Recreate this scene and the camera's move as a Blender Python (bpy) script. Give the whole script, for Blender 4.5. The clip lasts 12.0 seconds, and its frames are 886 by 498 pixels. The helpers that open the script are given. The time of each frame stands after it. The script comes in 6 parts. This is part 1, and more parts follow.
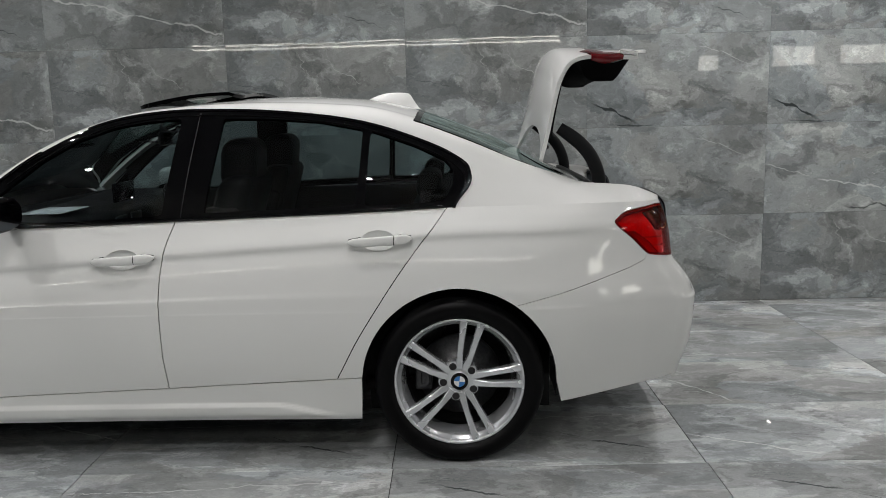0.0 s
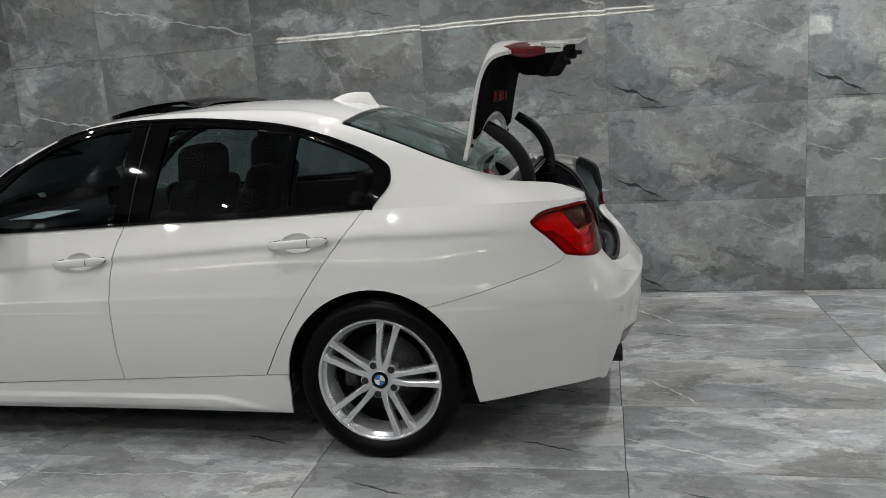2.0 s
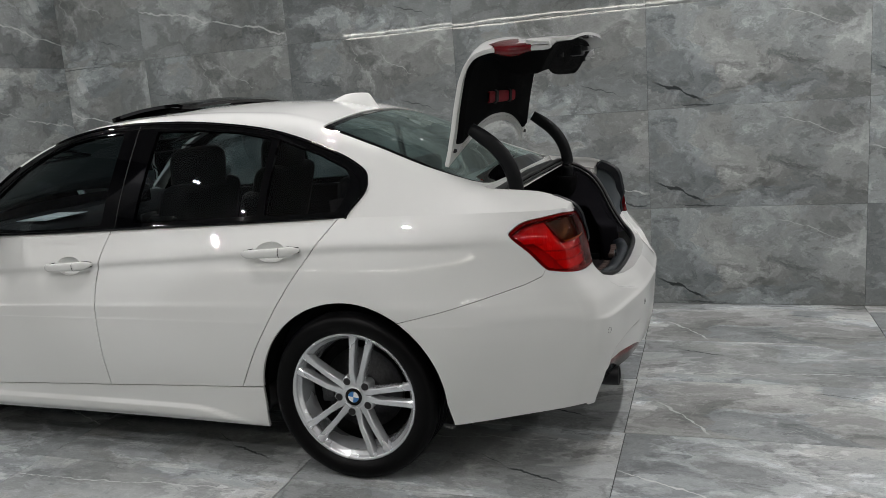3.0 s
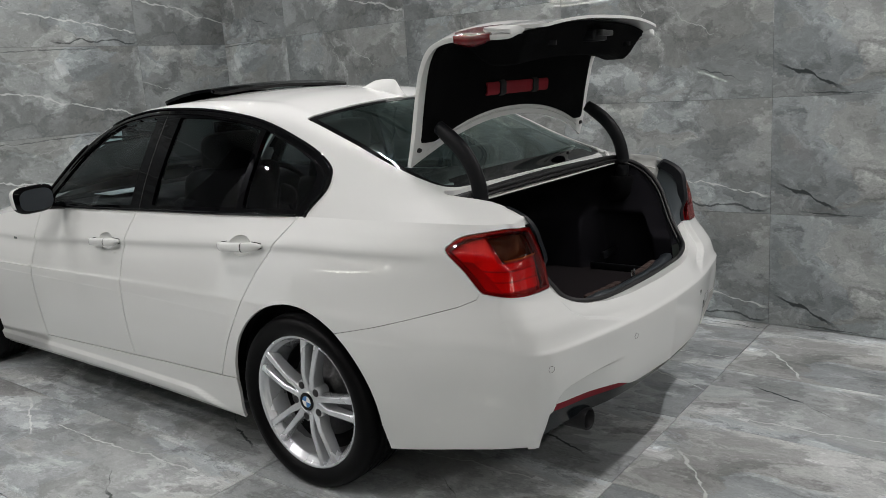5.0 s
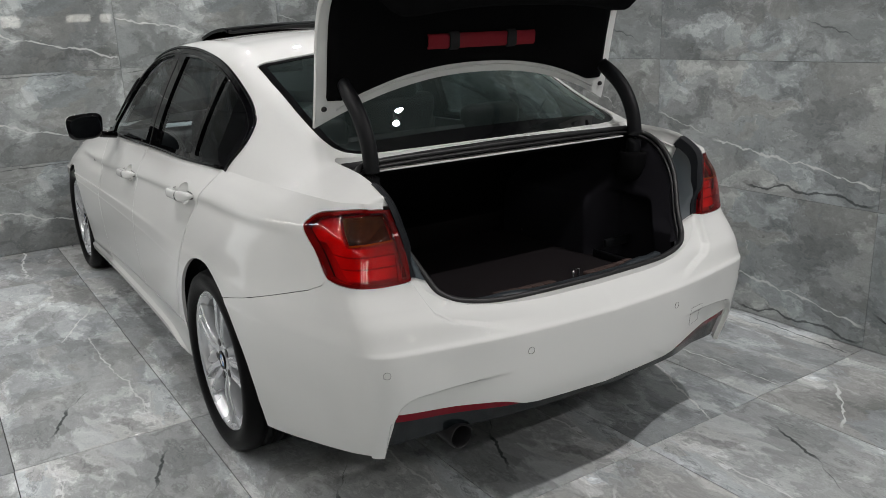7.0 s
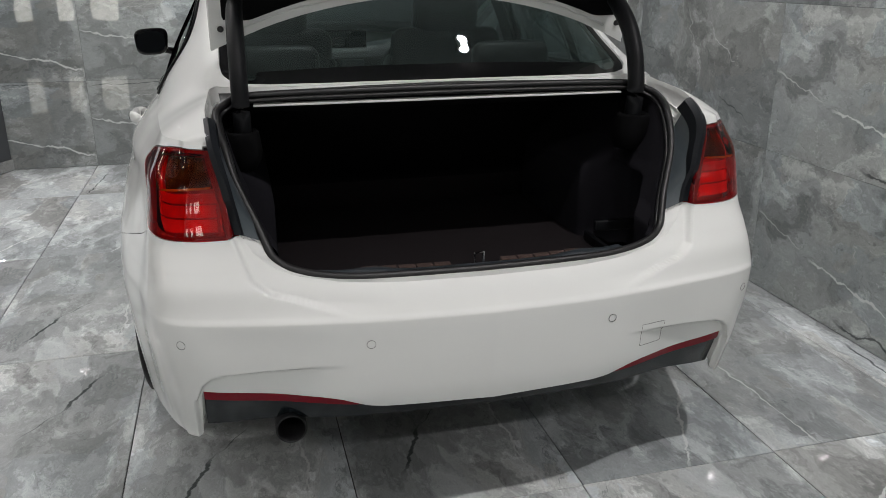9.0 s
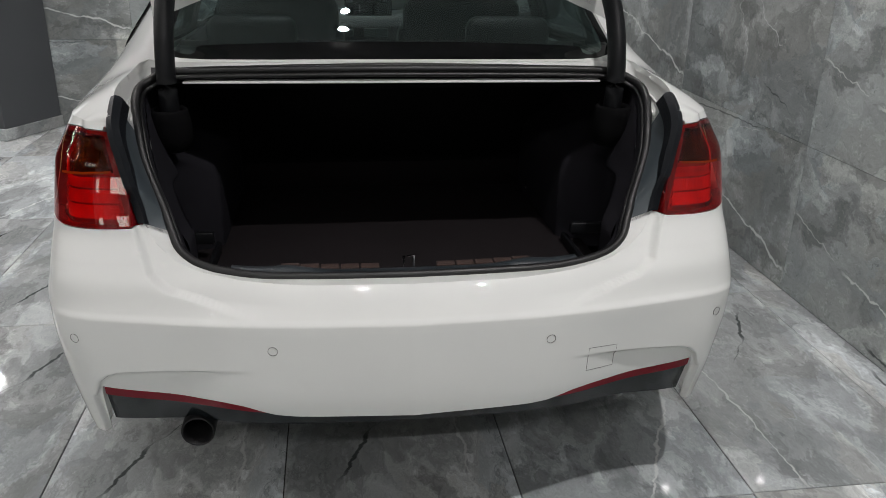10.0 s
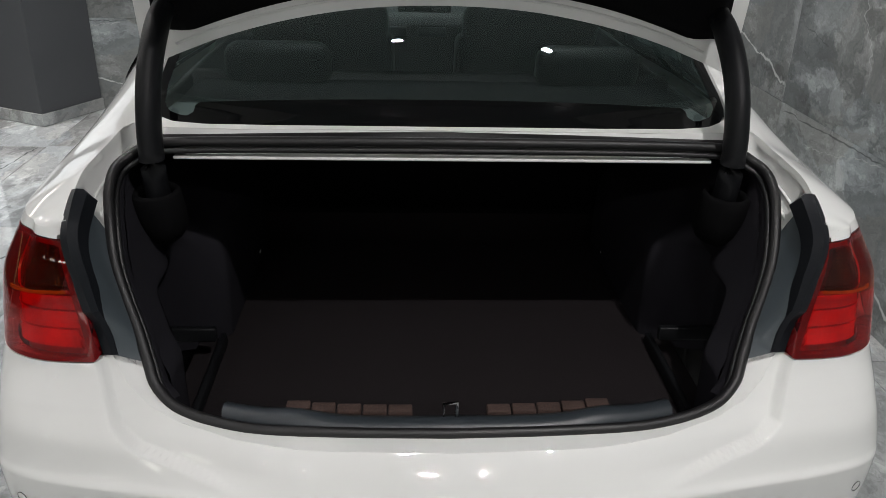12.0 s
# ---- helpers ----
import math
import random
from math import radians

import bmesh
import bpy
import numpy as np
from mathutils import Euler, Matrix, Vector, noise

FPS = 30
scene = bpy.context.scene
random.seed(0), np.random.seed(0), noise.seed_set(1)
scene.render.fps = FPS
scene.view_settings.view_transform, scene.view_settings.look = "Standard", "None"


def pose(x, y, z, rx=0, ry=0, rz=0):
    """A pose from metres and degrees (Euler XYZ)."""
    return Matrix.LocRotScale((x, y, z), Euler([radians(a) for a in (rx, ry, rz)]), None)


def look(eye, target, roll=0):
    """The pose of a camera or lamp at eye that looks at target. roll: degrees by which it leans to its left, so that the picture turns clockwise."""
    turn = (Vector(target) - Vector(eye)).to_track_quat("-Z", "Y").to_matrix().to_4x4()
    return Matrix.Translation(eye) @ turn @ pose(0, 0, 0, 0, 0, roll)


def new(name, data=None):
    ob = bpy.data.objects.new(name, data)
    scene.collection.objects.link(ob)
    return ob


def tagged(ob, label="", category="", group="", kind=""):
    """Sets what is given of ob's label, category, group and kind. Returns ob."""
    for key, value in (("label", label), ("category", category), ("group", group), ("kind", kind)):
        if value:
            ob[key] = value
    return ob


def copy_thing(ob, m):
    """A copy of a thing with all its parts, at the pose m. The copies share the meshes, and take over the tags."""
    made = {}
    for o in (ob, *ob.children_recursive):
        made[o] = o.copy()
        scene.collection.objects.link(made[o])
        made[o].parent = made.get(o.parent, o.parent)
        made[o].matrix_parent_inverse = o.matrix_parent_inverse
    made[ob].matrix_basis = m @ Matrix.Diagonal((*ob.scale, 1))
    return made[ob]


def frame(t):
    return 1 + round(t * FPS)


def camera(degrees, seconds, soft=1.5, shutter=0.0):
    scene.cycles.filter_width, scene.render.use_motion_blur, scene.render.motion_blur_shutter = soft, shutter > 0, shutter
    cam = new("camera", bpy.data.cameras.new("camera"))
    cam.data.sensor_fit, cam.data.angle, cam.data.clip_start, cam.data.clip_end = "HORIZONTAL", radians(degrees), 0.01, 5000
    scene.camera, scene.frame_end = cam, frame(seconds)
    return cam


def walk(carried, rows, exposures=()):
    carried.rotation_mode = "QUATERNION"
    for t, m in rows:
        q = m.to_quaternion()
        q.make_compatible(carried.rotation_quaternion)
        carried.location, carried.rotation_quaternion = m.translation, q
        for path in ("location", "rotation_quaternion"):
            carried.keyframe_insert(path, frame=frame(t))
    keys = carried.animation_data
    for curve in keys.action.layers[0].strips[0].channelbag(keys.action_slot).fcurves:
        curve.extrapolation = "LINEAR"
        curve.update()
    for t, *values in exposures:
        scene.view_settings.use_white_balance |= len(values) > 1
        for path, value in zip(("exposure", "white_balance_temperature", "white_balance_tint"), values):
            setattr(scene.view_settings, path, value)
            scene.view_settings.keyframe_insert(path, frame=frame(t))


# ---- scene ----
cam = camera(58.2, 12.0, soft=0.75)
PATH = [
    (0, (0.011, -3.779, 1.323), (-0.03, -1.807, 0.99), -1.5),
    (0.5, (0.233, -3.847, 1.352), (0.118, -1.881, 1.005), -2.1),
    (1, (0.403, -3.76, 1.365), (0.2, -1.803, 1.005), -2.8),
    (1.5, (0.613, -3.685, 1.376), (0.304, -1.745, 1.003), -3.4),
    (2, (0.915, -3.685, 1.391), (0.489, -1.768, 1.01), -4.0),
    (2.5, (1.138, -3.545, 1.372), (0.592, -1.658, 0.995), -4.4),
    (3, (1.293, -3.38, 1.39), (0.634, -1.531, 1.011), -4.4),
    (5, (2.085, -2.637, 1.416), (0.866, -1.107, 0.997), -4.0),
    (5.5, (2.271, -2.432, 1.432), (0.936, -1.01, 0.989), -3.4),
    (6, (2.339, -2.145, 1.414), (0.896, -0.842, 0.943), -3.0),
    (6.5, (2.452, -1.868, 1.408), (0.915, -0.693, 0.9), -2.5),
    (7, (2.601, -1.59, 1.415), (0.977, -0.555, 0.874), -2.2),
    (9, (2.603, -0.543, 1.329), (0.774, -0.075, 0.669), 0.0),
    (9.5, (2.524, -0.354, 1.336), (0.681, -0.017, 0.636), 0.5),
    (10, (2.475, -0.151, 1.348), (0.634, 0.098, 0.606), 1.1),
    (10.5, (2.311, -0.117, 1.389), (0.483, 0.077, 0.601), 1.5),
    (11, (2.132, -0.124, 1.428), (0.312, 0.03, 0.612), 1.7),
    (11.5, (2.016, -0.092, 1.464), (0.204, 0.032, 0.626), 1.7),
    (12, (1.966, -0.094, 1.484), (0.156, 0.013, 0.64), 1.6),
]
EXPOSURES = [(0.0, 0.05), (2.5, 0.09), (5.0, 0.20), (7.0, 0.28), (9.5, 0.36), (12.0, 0.38)]
walk(cam, [(t, look(eye, target, roll)) for t, eye, target, roll in PATH], EXPOSURES)

# ---- light ----
world = bpy.data.worlds.new("showroom_air")
scene.world = world
world.use_nodes = True
world.node_tree.nodes["Background"].inputs[0].default_value = (0.80, 0.90, 1.0, 1)
world.node_tree.nodes["Background"].inputs[1].default_value = 0.05

CEIL = 3.1
WALL_N, WALL_W, WALL_S, WALL_E = 1.64, -3.47, -4.6, 6.4
FAR_W = -11.0


# ---- small mesh helpers ----
def link(name, bm, mat, parent=None, smooth=True, label=""):
    me = bpy.data.meshes.new(name)
    bm.to_mesh(me)
    bm.free()
    for p in me.polygons:
        p.use_smooth = smooth
    mats = mat if isinstance(mat, (list, tuple)) else [mat]
    for m in mats:
        me.materials.append(m)
    ob = new(name, me)
    if parent is not None:
        ob.parent = parent
    if label:
        ob["label"] = label
    return ob


def part(name, bm, material, parent, label="", smooth=True):
    return link(name, bm, material, parent, smooth, label)


def empty(name, x=0.0, y=0.0, z=0.0):
    ob = new(name)
    ob.location = (x, y, z)
    ob.empty_display_size = 0.1
    return ob


def box(bm, x0, x1, y0, y1, z0, z1, bevel=0.0, seg=2):
    r = bmesh.ops.create_cube(bm, size=1)
    vs = r["verts"]
    for v in vs:
        v.co = Vector(((x0 + x1) / 2 + v.co.x * (x1 - x0), (y0 + y1) / 2 + v.co.y * (y1 - y0), (z0 + z1) / 2 + v.co.z * (z1 - z0)))
    if bevel > 0:
        es = list({e for v in vs for e in v.link_edges})
        bmesh.ops.bevel(bm, geom=es, offset=bevel, segments=seg, affect="EDGES", profile=0.5)
    return vs


def boxed(x0, x1, y0, y1, z0, z1, bevel=0.0, seg=2):
    bm = bmesh.new()
    box(bm, x0, x1, y0, y1, z0, z1, bevel, seg)
    return bm


def tube(points, radius, sides=10, closed=False, flat=1.0, up=(0, 0, 1)):
    """A tube along points; radius a number or a list; flat squeezes it along its own binormal."""
    bm = bmesh.new()
    P = [Vector(p) for p in points]
    n = len(P)
    rings = []
    for i, p in enumerate(P):
        a = P[(i - 1) % n] if (closed or i > 0) else P[i]
        b = P[(i + 1) % n] if (closed or i < n - 1) else P[i]
        d = (b - a).normalized()
        s = d.cross(Vector(up))
        if s.length < 1e-4:
            s = d.cross(Vector((0, 1, 0)))
        s.normalize()
        q = s.cross(d)
        r = radius[i] if isinstance(radius, (list, tuple)) else radius
        rings.append([bm.verts.new(p + (s * math.cos(2 * math.pi * k / sides) + q * flat * math.sin(2 * math.pi * k / sides)) * r) for k in range(sides)])
    m = n if closed else n - 1
    for i in range(m):
        A, B = rings[i], rings[(i + 1) % n]
        for k in range(sides):
            bm.faces.new((A[k], A[(k + 1) % sides], B[(k + 1) % sides], B[k]))
    if not closed:
        bm.faces.new(rings[0][::-1])
        bm.faces.new(rings[-1])
    bmesh.ops.recalc_face_normals(bm, faces=bm.faces[:])
    return bm


def lathe(profile, steps=64, axis="y", span=2 * math.pi):
    """Turn a profile of (radius, along) round the axis."""
    bm = bmesh.new()
    full = abs(span - 2 * math.pi) < 1e-6
    cols = steps if full else steps + 1
    rings = []
    for i in range(cols):
        a = span * i / steps
        ring = []
        for r, h in profile:
            c, s = r * math.cos(a), r * math.sin(a)
            ring.append(bm.verts.new((c, h, s) if axis == "y" else ((c, s, h) if axis == "z" else (h, c, s))))
        rings.append(ring)
    for i in range(cols if full else cols - 1):
        A, B = rings[i], rings[(i + 1) % cols]
        for k in range(len(profile) - 1):
            bm.faces.new((A[k], A[k + 1], B[k + 1], B[k]))
    bmesh.ops.remove_doubles(bm, verts=bm.verts[:], dist=1e-5)
    bmesh.ops.recalc_face_normals(bm, faces=bm.faces[:])
    return bm


def add(bm, other):
    """Join another bmesh into bm."""
    me = bpy.data.meshes.new("join")
    other.to_mesh(me)
    other.free()
    bm.from_mesh(me)
    bpy.data.meshes.remove(me)
    return bm


def herm(xs, ys, q):
    """Smooth curve through (xs, ys) at q, without overshoot."""
    xs, ys, q = np.asarray(xs, float), np.asarray(ys, float), np.asarray(q, float)
    h = np.diff(xs)
    d = np.diff(ys) / h
    m = np.zeros_like(ys)
    m[0], m[-1] = d[0], d[-1]
    w1, w2 = 2 * h[1:] + h[:-1], h[1:] + 2 * h[:-1]
    ok = d[:-1] * d[1:] > 0
    dd = np.where(ok, (w1 + w2) / (w1 / np.where(d[:-1] == 0, 1, d[:-1]) + w2 / np.where(d[1:] == 0, 1, d[1:])), 0)
    m[1:-1] = dd
    qq = np.clip(q, xs[0], xs[-1])
    i = np.clip(np.searchsorted(xs, qq, side="right") - 1, 0, len(xs) - 2)
    t = (qq - xs[i]) / h[i]
    return ((2 * t**3 - 3 * t**2 + 1) * ys[i] + (t**3 - 2 * t**2 + t) * h[i] * m[i] + (-2 * t**3 + 3 * t**2) * ys[i + 1] + (t**3 - t**2) * h[i] * m[i + 1])


def spl(xs, ys, q):
    """Rounded curve (Catmull-Rom) through (xs, ys) at q."""
    xs, ys, q = np.asarray(xs, float), np.asarray(ys, float), np.asarray(q, float)
    h = np.diff(xs)
    d = np.diff(ys) / h
    m = np.zeros_like(ys)
    m[0], m[-1] = d[0], d[-1]
    m[1:-1] = (d[:-1] * h[1:] + d[1:] * h[:-1]) / (h[:-1] + h[1:])
    qq = np.clip(q, xs[0], xs[-1])
    i = np.clip(np.searchsorted(xs, qq, side="right") - 1, 0, len(xs) - 2)
    t = (qq - xs[i]) / h[i]
    return ((2 * t**3 - 3 * t**2 + 1) * ys[i] + (t**3 - 2 * t**2 + t) * h[i] * m[i] + (-2 * t**3 + 3 * t**2) * ys[i + 1] + (t**3 - t**2) * h[i] * m[i + 1])


def inside(poly, X, Z):
    """Signed distance to a polygon, positive inside."""
    P = np.asarray(poly, float)
    best = np.full(X.shape, 1e9)
    odd = np.zeros(X.shape, bool)
    for k in range(len(P)):
        (ax, az), (bx, bz) = P[k], P[(k + 1) % len(P)]
        ex, ez = bx - ax, bz - az
        t = np.clip(((X - ax) * ex + (Z - az) * ez) / (ex * ex + ez * ez + 1e-12), 0, 1)
        best = np.minimum(best, np.hypot(X - ax - t * ex, Z - az - t * ez))
        hit = ((az > Z) != (bz > Z)) & (X < ax + (Z - az) / np.where(ez == 0, 1e-12, ez) * ex)
        odd ^= hit
    return np.where(odd, best, -best)


def smooth_poly(pts, n=6):
    """A closed polygon rounded by Catmull-Rom."""
    out = []
    m = len(pts)
    for i in range(m):
        p0, p1, p2, p3 = (np.array(pts[(i + k - 1) % m], float) for k in range(4))
        for j in range(n):
            t = j / n
            out.append(0.5 * (2 * p1 + (p2 - p0) * t + (2 * p0 - 5 * p1 + 4 * p2 - p3) * t * t + (3 * p1 - p0 - 3 * p2 + p3) * t**3))
    return out


def clipped(P, F, sign=1.0, flange=0.012, inset=0.0):
    """Mesh of the part of a grid P[i, j] of points where every field of F is positive; its rim turned inwards by flange. sign -1: the car's left side."""
    P = P.copy()
    du = np.gradient(P, axis=0)
    dv = np.gradient(P, axis=1)
    N = np.cross(du, dv)
    N /= np.linalg.norm(N, axis=2, keepdims=True) + 1e-12
    if np.sum(N[..., 1]) < 0 and abs(np.sum(N[..., 1])) > abs(np.sum(N[..., 0])):
        N = -N
    P = P - N * inset
    F = np.stack(F) if len(F) else np.ones((1,) + P.shape[:2])
    bm = bmesh.new()
    made = {}

    def vert(p):
        k = (round(p[0] * 2e4), round(p[1] * 2e4), round(p[2] * 2e4))
        if k not in made:
            made[k] = bm.verts.new((p[0], p[1] * sign, p[2]))
        return made[k]

    lo = F.min(axis=0)
    cell_all = np.minimum.reduce([lo[:-1, :-1], lo[1:, :-1], lo[1:, 1:], lo[:-1, 1:]])
    K = F.shape[0]
    maxes = np.maximum.reduce([F[:, :-1, :-1], F[:, 1:, :-1], F[:, 1:, 1:], F[:, :-1, 1:]]).min(axis=0)
    for i, j in zip(*np.nonzero(maxes > 0)):
        cs = [(i, j), (i + 1, j), (i + 1, j + 1), (i, j + 1)]
        poly = [(P[c], F[(slice(None),) + c]) for c in cs]
        if cell_all[i, j] <= 0:
            for k in range(K):
                out = []
                for a in range(len(poly)):
                    (pa, fa), (pb, fb) = poly[a], poly[(a + 1) % len(poly)]
                    if fa[k] > 0:
                        out.append((pa, fa))
                    if (fa[k] > 0) != (fb[k] > 0):
                        t = fa[k] / (fa[k] - fb[k])
                        out.append((pa + (pb - pa) * t, fa + (fb - fa) * t))
                poly = out
                if len(poly) < 3:
                    break
        if len(poly) < 3:
            continue
        vs = []
        for p, _ in poly:
            v = vert(p)
            if v not in vs:
                vs.append(v)
        if len(vs) >= 3:
            try:
                bm.faces.new(vs)
            except ValueError:
                pass
    if flange > 0:
        bm.normal_update()
        rim = [e for e in bm.edges if len(e.link_faces) == 1]
        inner = {}
        for e in rim:
            for v in e.verts:
                if v not in inner:
                    n = Vector((0, 0, 0))
                    for f in v.link_faces:
                        n += f.normal
                    inner[v] = n.normalized()
        # which way is out: away from the car's middle line
        tot = sum(((f.normal.dot(Vector((0.25 * (f.calc_center_median().x + 1.0), f.calc_center_median().y, 0.6 * (f.calc_center_median().z - 0.6))))) * f.calc_area()) for f in bm.faces)
        way = -1.0 if tot > 0 else 1.0
        low = {v: bm.verts.new(v.co + n * way * flange) for v, n in inner.items()}
        for e in rim:
            a, b = e.verts
            try:
                bm.faces.new((a, b, low[b], low[a]))
            except ValueError:
                pass
            e.smooth = False
    bmesh.ops.recalc_face_normals(bm, faces=bm.faces[:])
    return bm


# ---- materials ----
def material(name):
    m = bpy.data.materials.new(name)
    m.use_nodes = True
    nt = m.node_tree
    nt.nodes.clear()
    out = nt.nodes.new("ShaderNodeOutputMaterial")
    return m, nt, out


def node(nt, kind, ins=None, **props):
    n = nt.nodes.new("ShaderNode" + kind)
    for k, v in props.items():
        if k == "blend":
            n.blend_type = v
        elif k == "dtype":
            n.data_type = v
        elif k == "op":
            n.operation = v
        elif k == "dist":
            n.distribution = v
        elif k == "feature":
            n.feature = v
        elif k == "clamp":
            n.use_clamp = v
    for k, v in (ins or {}).items():
        if isinstance(v, bpy.types.NodeSocket):
            nt.links.new(v, n.inputs[k])
        else:
            n.inputs[k].default_value = v
    return n


def ramp(nt, fac, stops):
    n = nt.nodes.new("ShaderNodeValToRGB")
    while len(n.color_ramp.elements) < len(stops):
        n.color_ramp.elements.new(0.5)
    for e, (p, c) in zip(n.color_ramp.elements, stops):
        e.position = p
        e.color = (c, c, c, 1) if isinstance(c, (int, float)) else (*c, 1)
    nt.links.new(fac, n.inputs[0])
    return n.outputs[0]


def principled(nt, out, ins):
    b = node(nt, "BsdfPrincipled", ins)
    nt.links.new(b.outputs[0], out.inputs[0])
    return b


def simple(name, color, rough=0.5, metal=0.0, coat=0.0, grain=0.0, scale=300.0, bump=0.0, spec=0.5, vary=0.06, vscale=6.0):
    """A plain surface with fine grain, faint blotches and relief."""
    m, nt, out = material(name)
    tc = node(nt, "TexCoord").outputs["Object"]
    big = node(nt, "TexNoise", {"Vector": tc, "Scale": vscale, "Detail": 4.0}).outputs[0]
    fine = node(nt, "TexNoise", {"Vector": tc, "Scale": scale, "Detail": 3.0}).outputs[0]
    f1 = ramp(nt, big, [(0.3, 1 - vary), (0.7, 1 + vary)])
    f2 = ramp(nt, fine, [(0.3, 1 - grain), (0.7, 1 + grain)])
    c = node(nt, "Mix", {0: 1.0, 6: (*color, 1), 7: f1}, dtype="RGBA", blend="MULTIPLY").outputs[2]
    c = node(nt, "Mix", {0: 1.0, 6: c, 7: f2}, dtype="RGBA", blend="MULTIPLY").outputs[2]
    r = node(nt, "MapRange", {0: big, 1: 0.3, 2: 0.7, 3: rough * 0.88, 4: min(1, rough * 1.12)}).outputs[0]
    ins = {"Base Color": c, "Roughness": r, "Metallic": metal, "Specular IOR Level": spec, "Coat Weight": coat, "Coat Roughness": 0.03}
    if bump:
        ins["Normal"] = node(nt, "Bump", {"Height": fine, "Strength": bump, "Distance": 0.002}).outputs[0]
    principled(nt, out, ins)
    return m


def paint_white():
    m, nt, out = material("white_car_paint")
    tc = node(nt, "TexCoord").outputs["Object"]
    big = node(nt, "TexNoise", {"Vector": tc, "Scale": 1.7, "Detail": 3.0}).outputs[0]
    peel = node(nt, "TexNoise", {"Vector": tc, "Scale": 260.0, "Detail": 1.0}).outputs[0]
    dust = node(nt, "TexNoise", {"Vector": tc, "Scale": 40.0, "Detail": 6.0}).outputs[0]
    c = node(nt, "Mix", {0: big, 6: (0.655, 0.665, 0.645, 1), 7: (0.70, 0.71, 0.695, 1)}, dtype="RGBA").outputs[2]
    nrm = node(nt, "Bump", {"Height": peel, "Strength": 0.010, "Distance": 0.002}).outputs[0]
    r = node(nt, "MapRange", {0: dust, 1: 0.3, 2: 0.75, 3: 0.002, 4: 0.008}).outputs[0]
    principled(nt, out, {"Base Color": c, "Roughness": 0.5, "Specular IOR Level": 0.08, "Coat Weight": 1.0, "Coat Roughness": r, "Coat IOR": 1.5, "Coat Normal": nrm})
    return m


def marble(name, tone, rough, glow_bump, seed, stretch, veins, cracks):
    """Polished grey marble-look porcelain, one print: crisp-edged cloudy patches, pale veins, dark cracks.
    veins, cracks: (u0, v0, u1, v1, width, wander, strength), in metres from the tile's middle."""
    m, nt, out = material(name)
    tc = node(nt, "TexCoord").outputs["Object"]
    rnd = node(nt, "ObjectInfo").outputs["Random"]

    def maths(op, a, b=0.0):
        return node(nt, "Math", {0: a, 1: b}, op=op).outputs[0]

    def noise_at(vec, scale, detail, rgh=0.6):
        return node(nt, "TexNoise", {"Vector": vec, "Scale": scale, "Detail": detail, "Roughness": rgh}).outputs[0]

    def times(a, b):
        return node(nt, "Mix", {0: 1.0, 6: a, 7: b}, dtype="RGBA", blend="MULTIPLY").outputs[2]

    def over(f, a, b):
        return node(nt, "Mix", {0: f, 6: a, 7: (*b, 1)}, dtype="RGBA").outputs[2]

    v0 = node(nt, "VectorMath", {0: tc, 1: (3.7 * seed, 5.3 * seed, 2.1 * seed)}, op="ADD").outputs[0]
    v = node(nt, "Mapping", {"Vector": v0, "Scale": (*stretch, 1.0), "Rotation": (0.0, 0.0, 0.08)}).outputs[0]
    warp = node(nt, "TexNoise", {"Vector": v, "Scale": 2.4, "Detail": 6.0, "Roughness": 0.62}).outputs[1]
    wv = node(nt, "VectorMath", {0: warp, 1: (0.5, 0.5, 0.5)}, op="SUBTRACT").outputs[0]
    vw = node(nt, "VectorMath", {0: v, 1: node(nt, "VectorMath", {0: wv, "Scale": 0.6}, op="SCALE").outputs[0]}, op="ADD").outputs[0]
    cloud = noise_at(vw, 2.2, 9.0, 0.62)
    base = ramp(nt, cloud, [(0.30, tuple(0.70 * c for c in tone)), (0.44, tuple(0.90 * c for c in tone)), (0.52, tone), (0.60, tuple(1.13 * c for c in tone)), (0.74, tuple(1.30 * c for c in tone))])
    # broken patches with crisp ragged borders, large and small
    for k, (scale, cut, low, high) in enumerate(((1.3, 0.50, 0.74, 1.07), (2.3, 0.56, 0.95, 1.27), (4.2, 0.45, 0.80, 1.01), (9.0, 0.60, 0.98, 1.18))):
        off = node(nt, "VectorMath", {0: vw, 1: (7.1 * k + 1.3, 2.9 * k, 4.7 * k)}, op="ADD").outputs[0]
        f = noise_at(off, scale, 9.0, 0.60)
        base = times(base, ramp(nt, f, [(cut - 0.015, low), (cut + 0.02, high)]))
    cell = node(nt, "TexVoronoi", {"Vector": vw, "Scale": 3.4}).outputs["Color"]
    pick = node(nt, "SeparateXYZ", {0: cell})
    base = times(base, node(nt, "MapRange", {0: pick.outputs[0], 3: 0.92, 4: 1.09}).outputs[0])
    base = times(base, node(nt, "Mix", {0: pick.outputs[1], 6: (1.02, 1.0, 0.975, 1), 7: (0.97, 1.0, 1.025, 1)}, dtype="RGBA").outputs[2])
    fine = noise_at(vw, 17.0, 8.0, 0.70)
    base = times(base, ramp(nt, fine, [(0.28, 0.80), (0.45, 0.97), (0.56, 1.02), (0.72, 1.18)]))
    base = times(base, ramp(nt, noise_at(vw, 70.0, 5.0, 0.7), [(0.30, 0.88), (0.70, 1.12)]))
    fleck = noise_at(vw, 13.0, 8.0, 0.74)
    base = over(ramp(nt, fleck, [(0.63, 0.0), (0.66, 0.36)]), base, (0.60, 0.62, 0.61))
    base = over(ramp(nt, fleck, [(0.34, 0.42), (0.37, 0.0)]), base, (0.07, 0.082, 0.085))
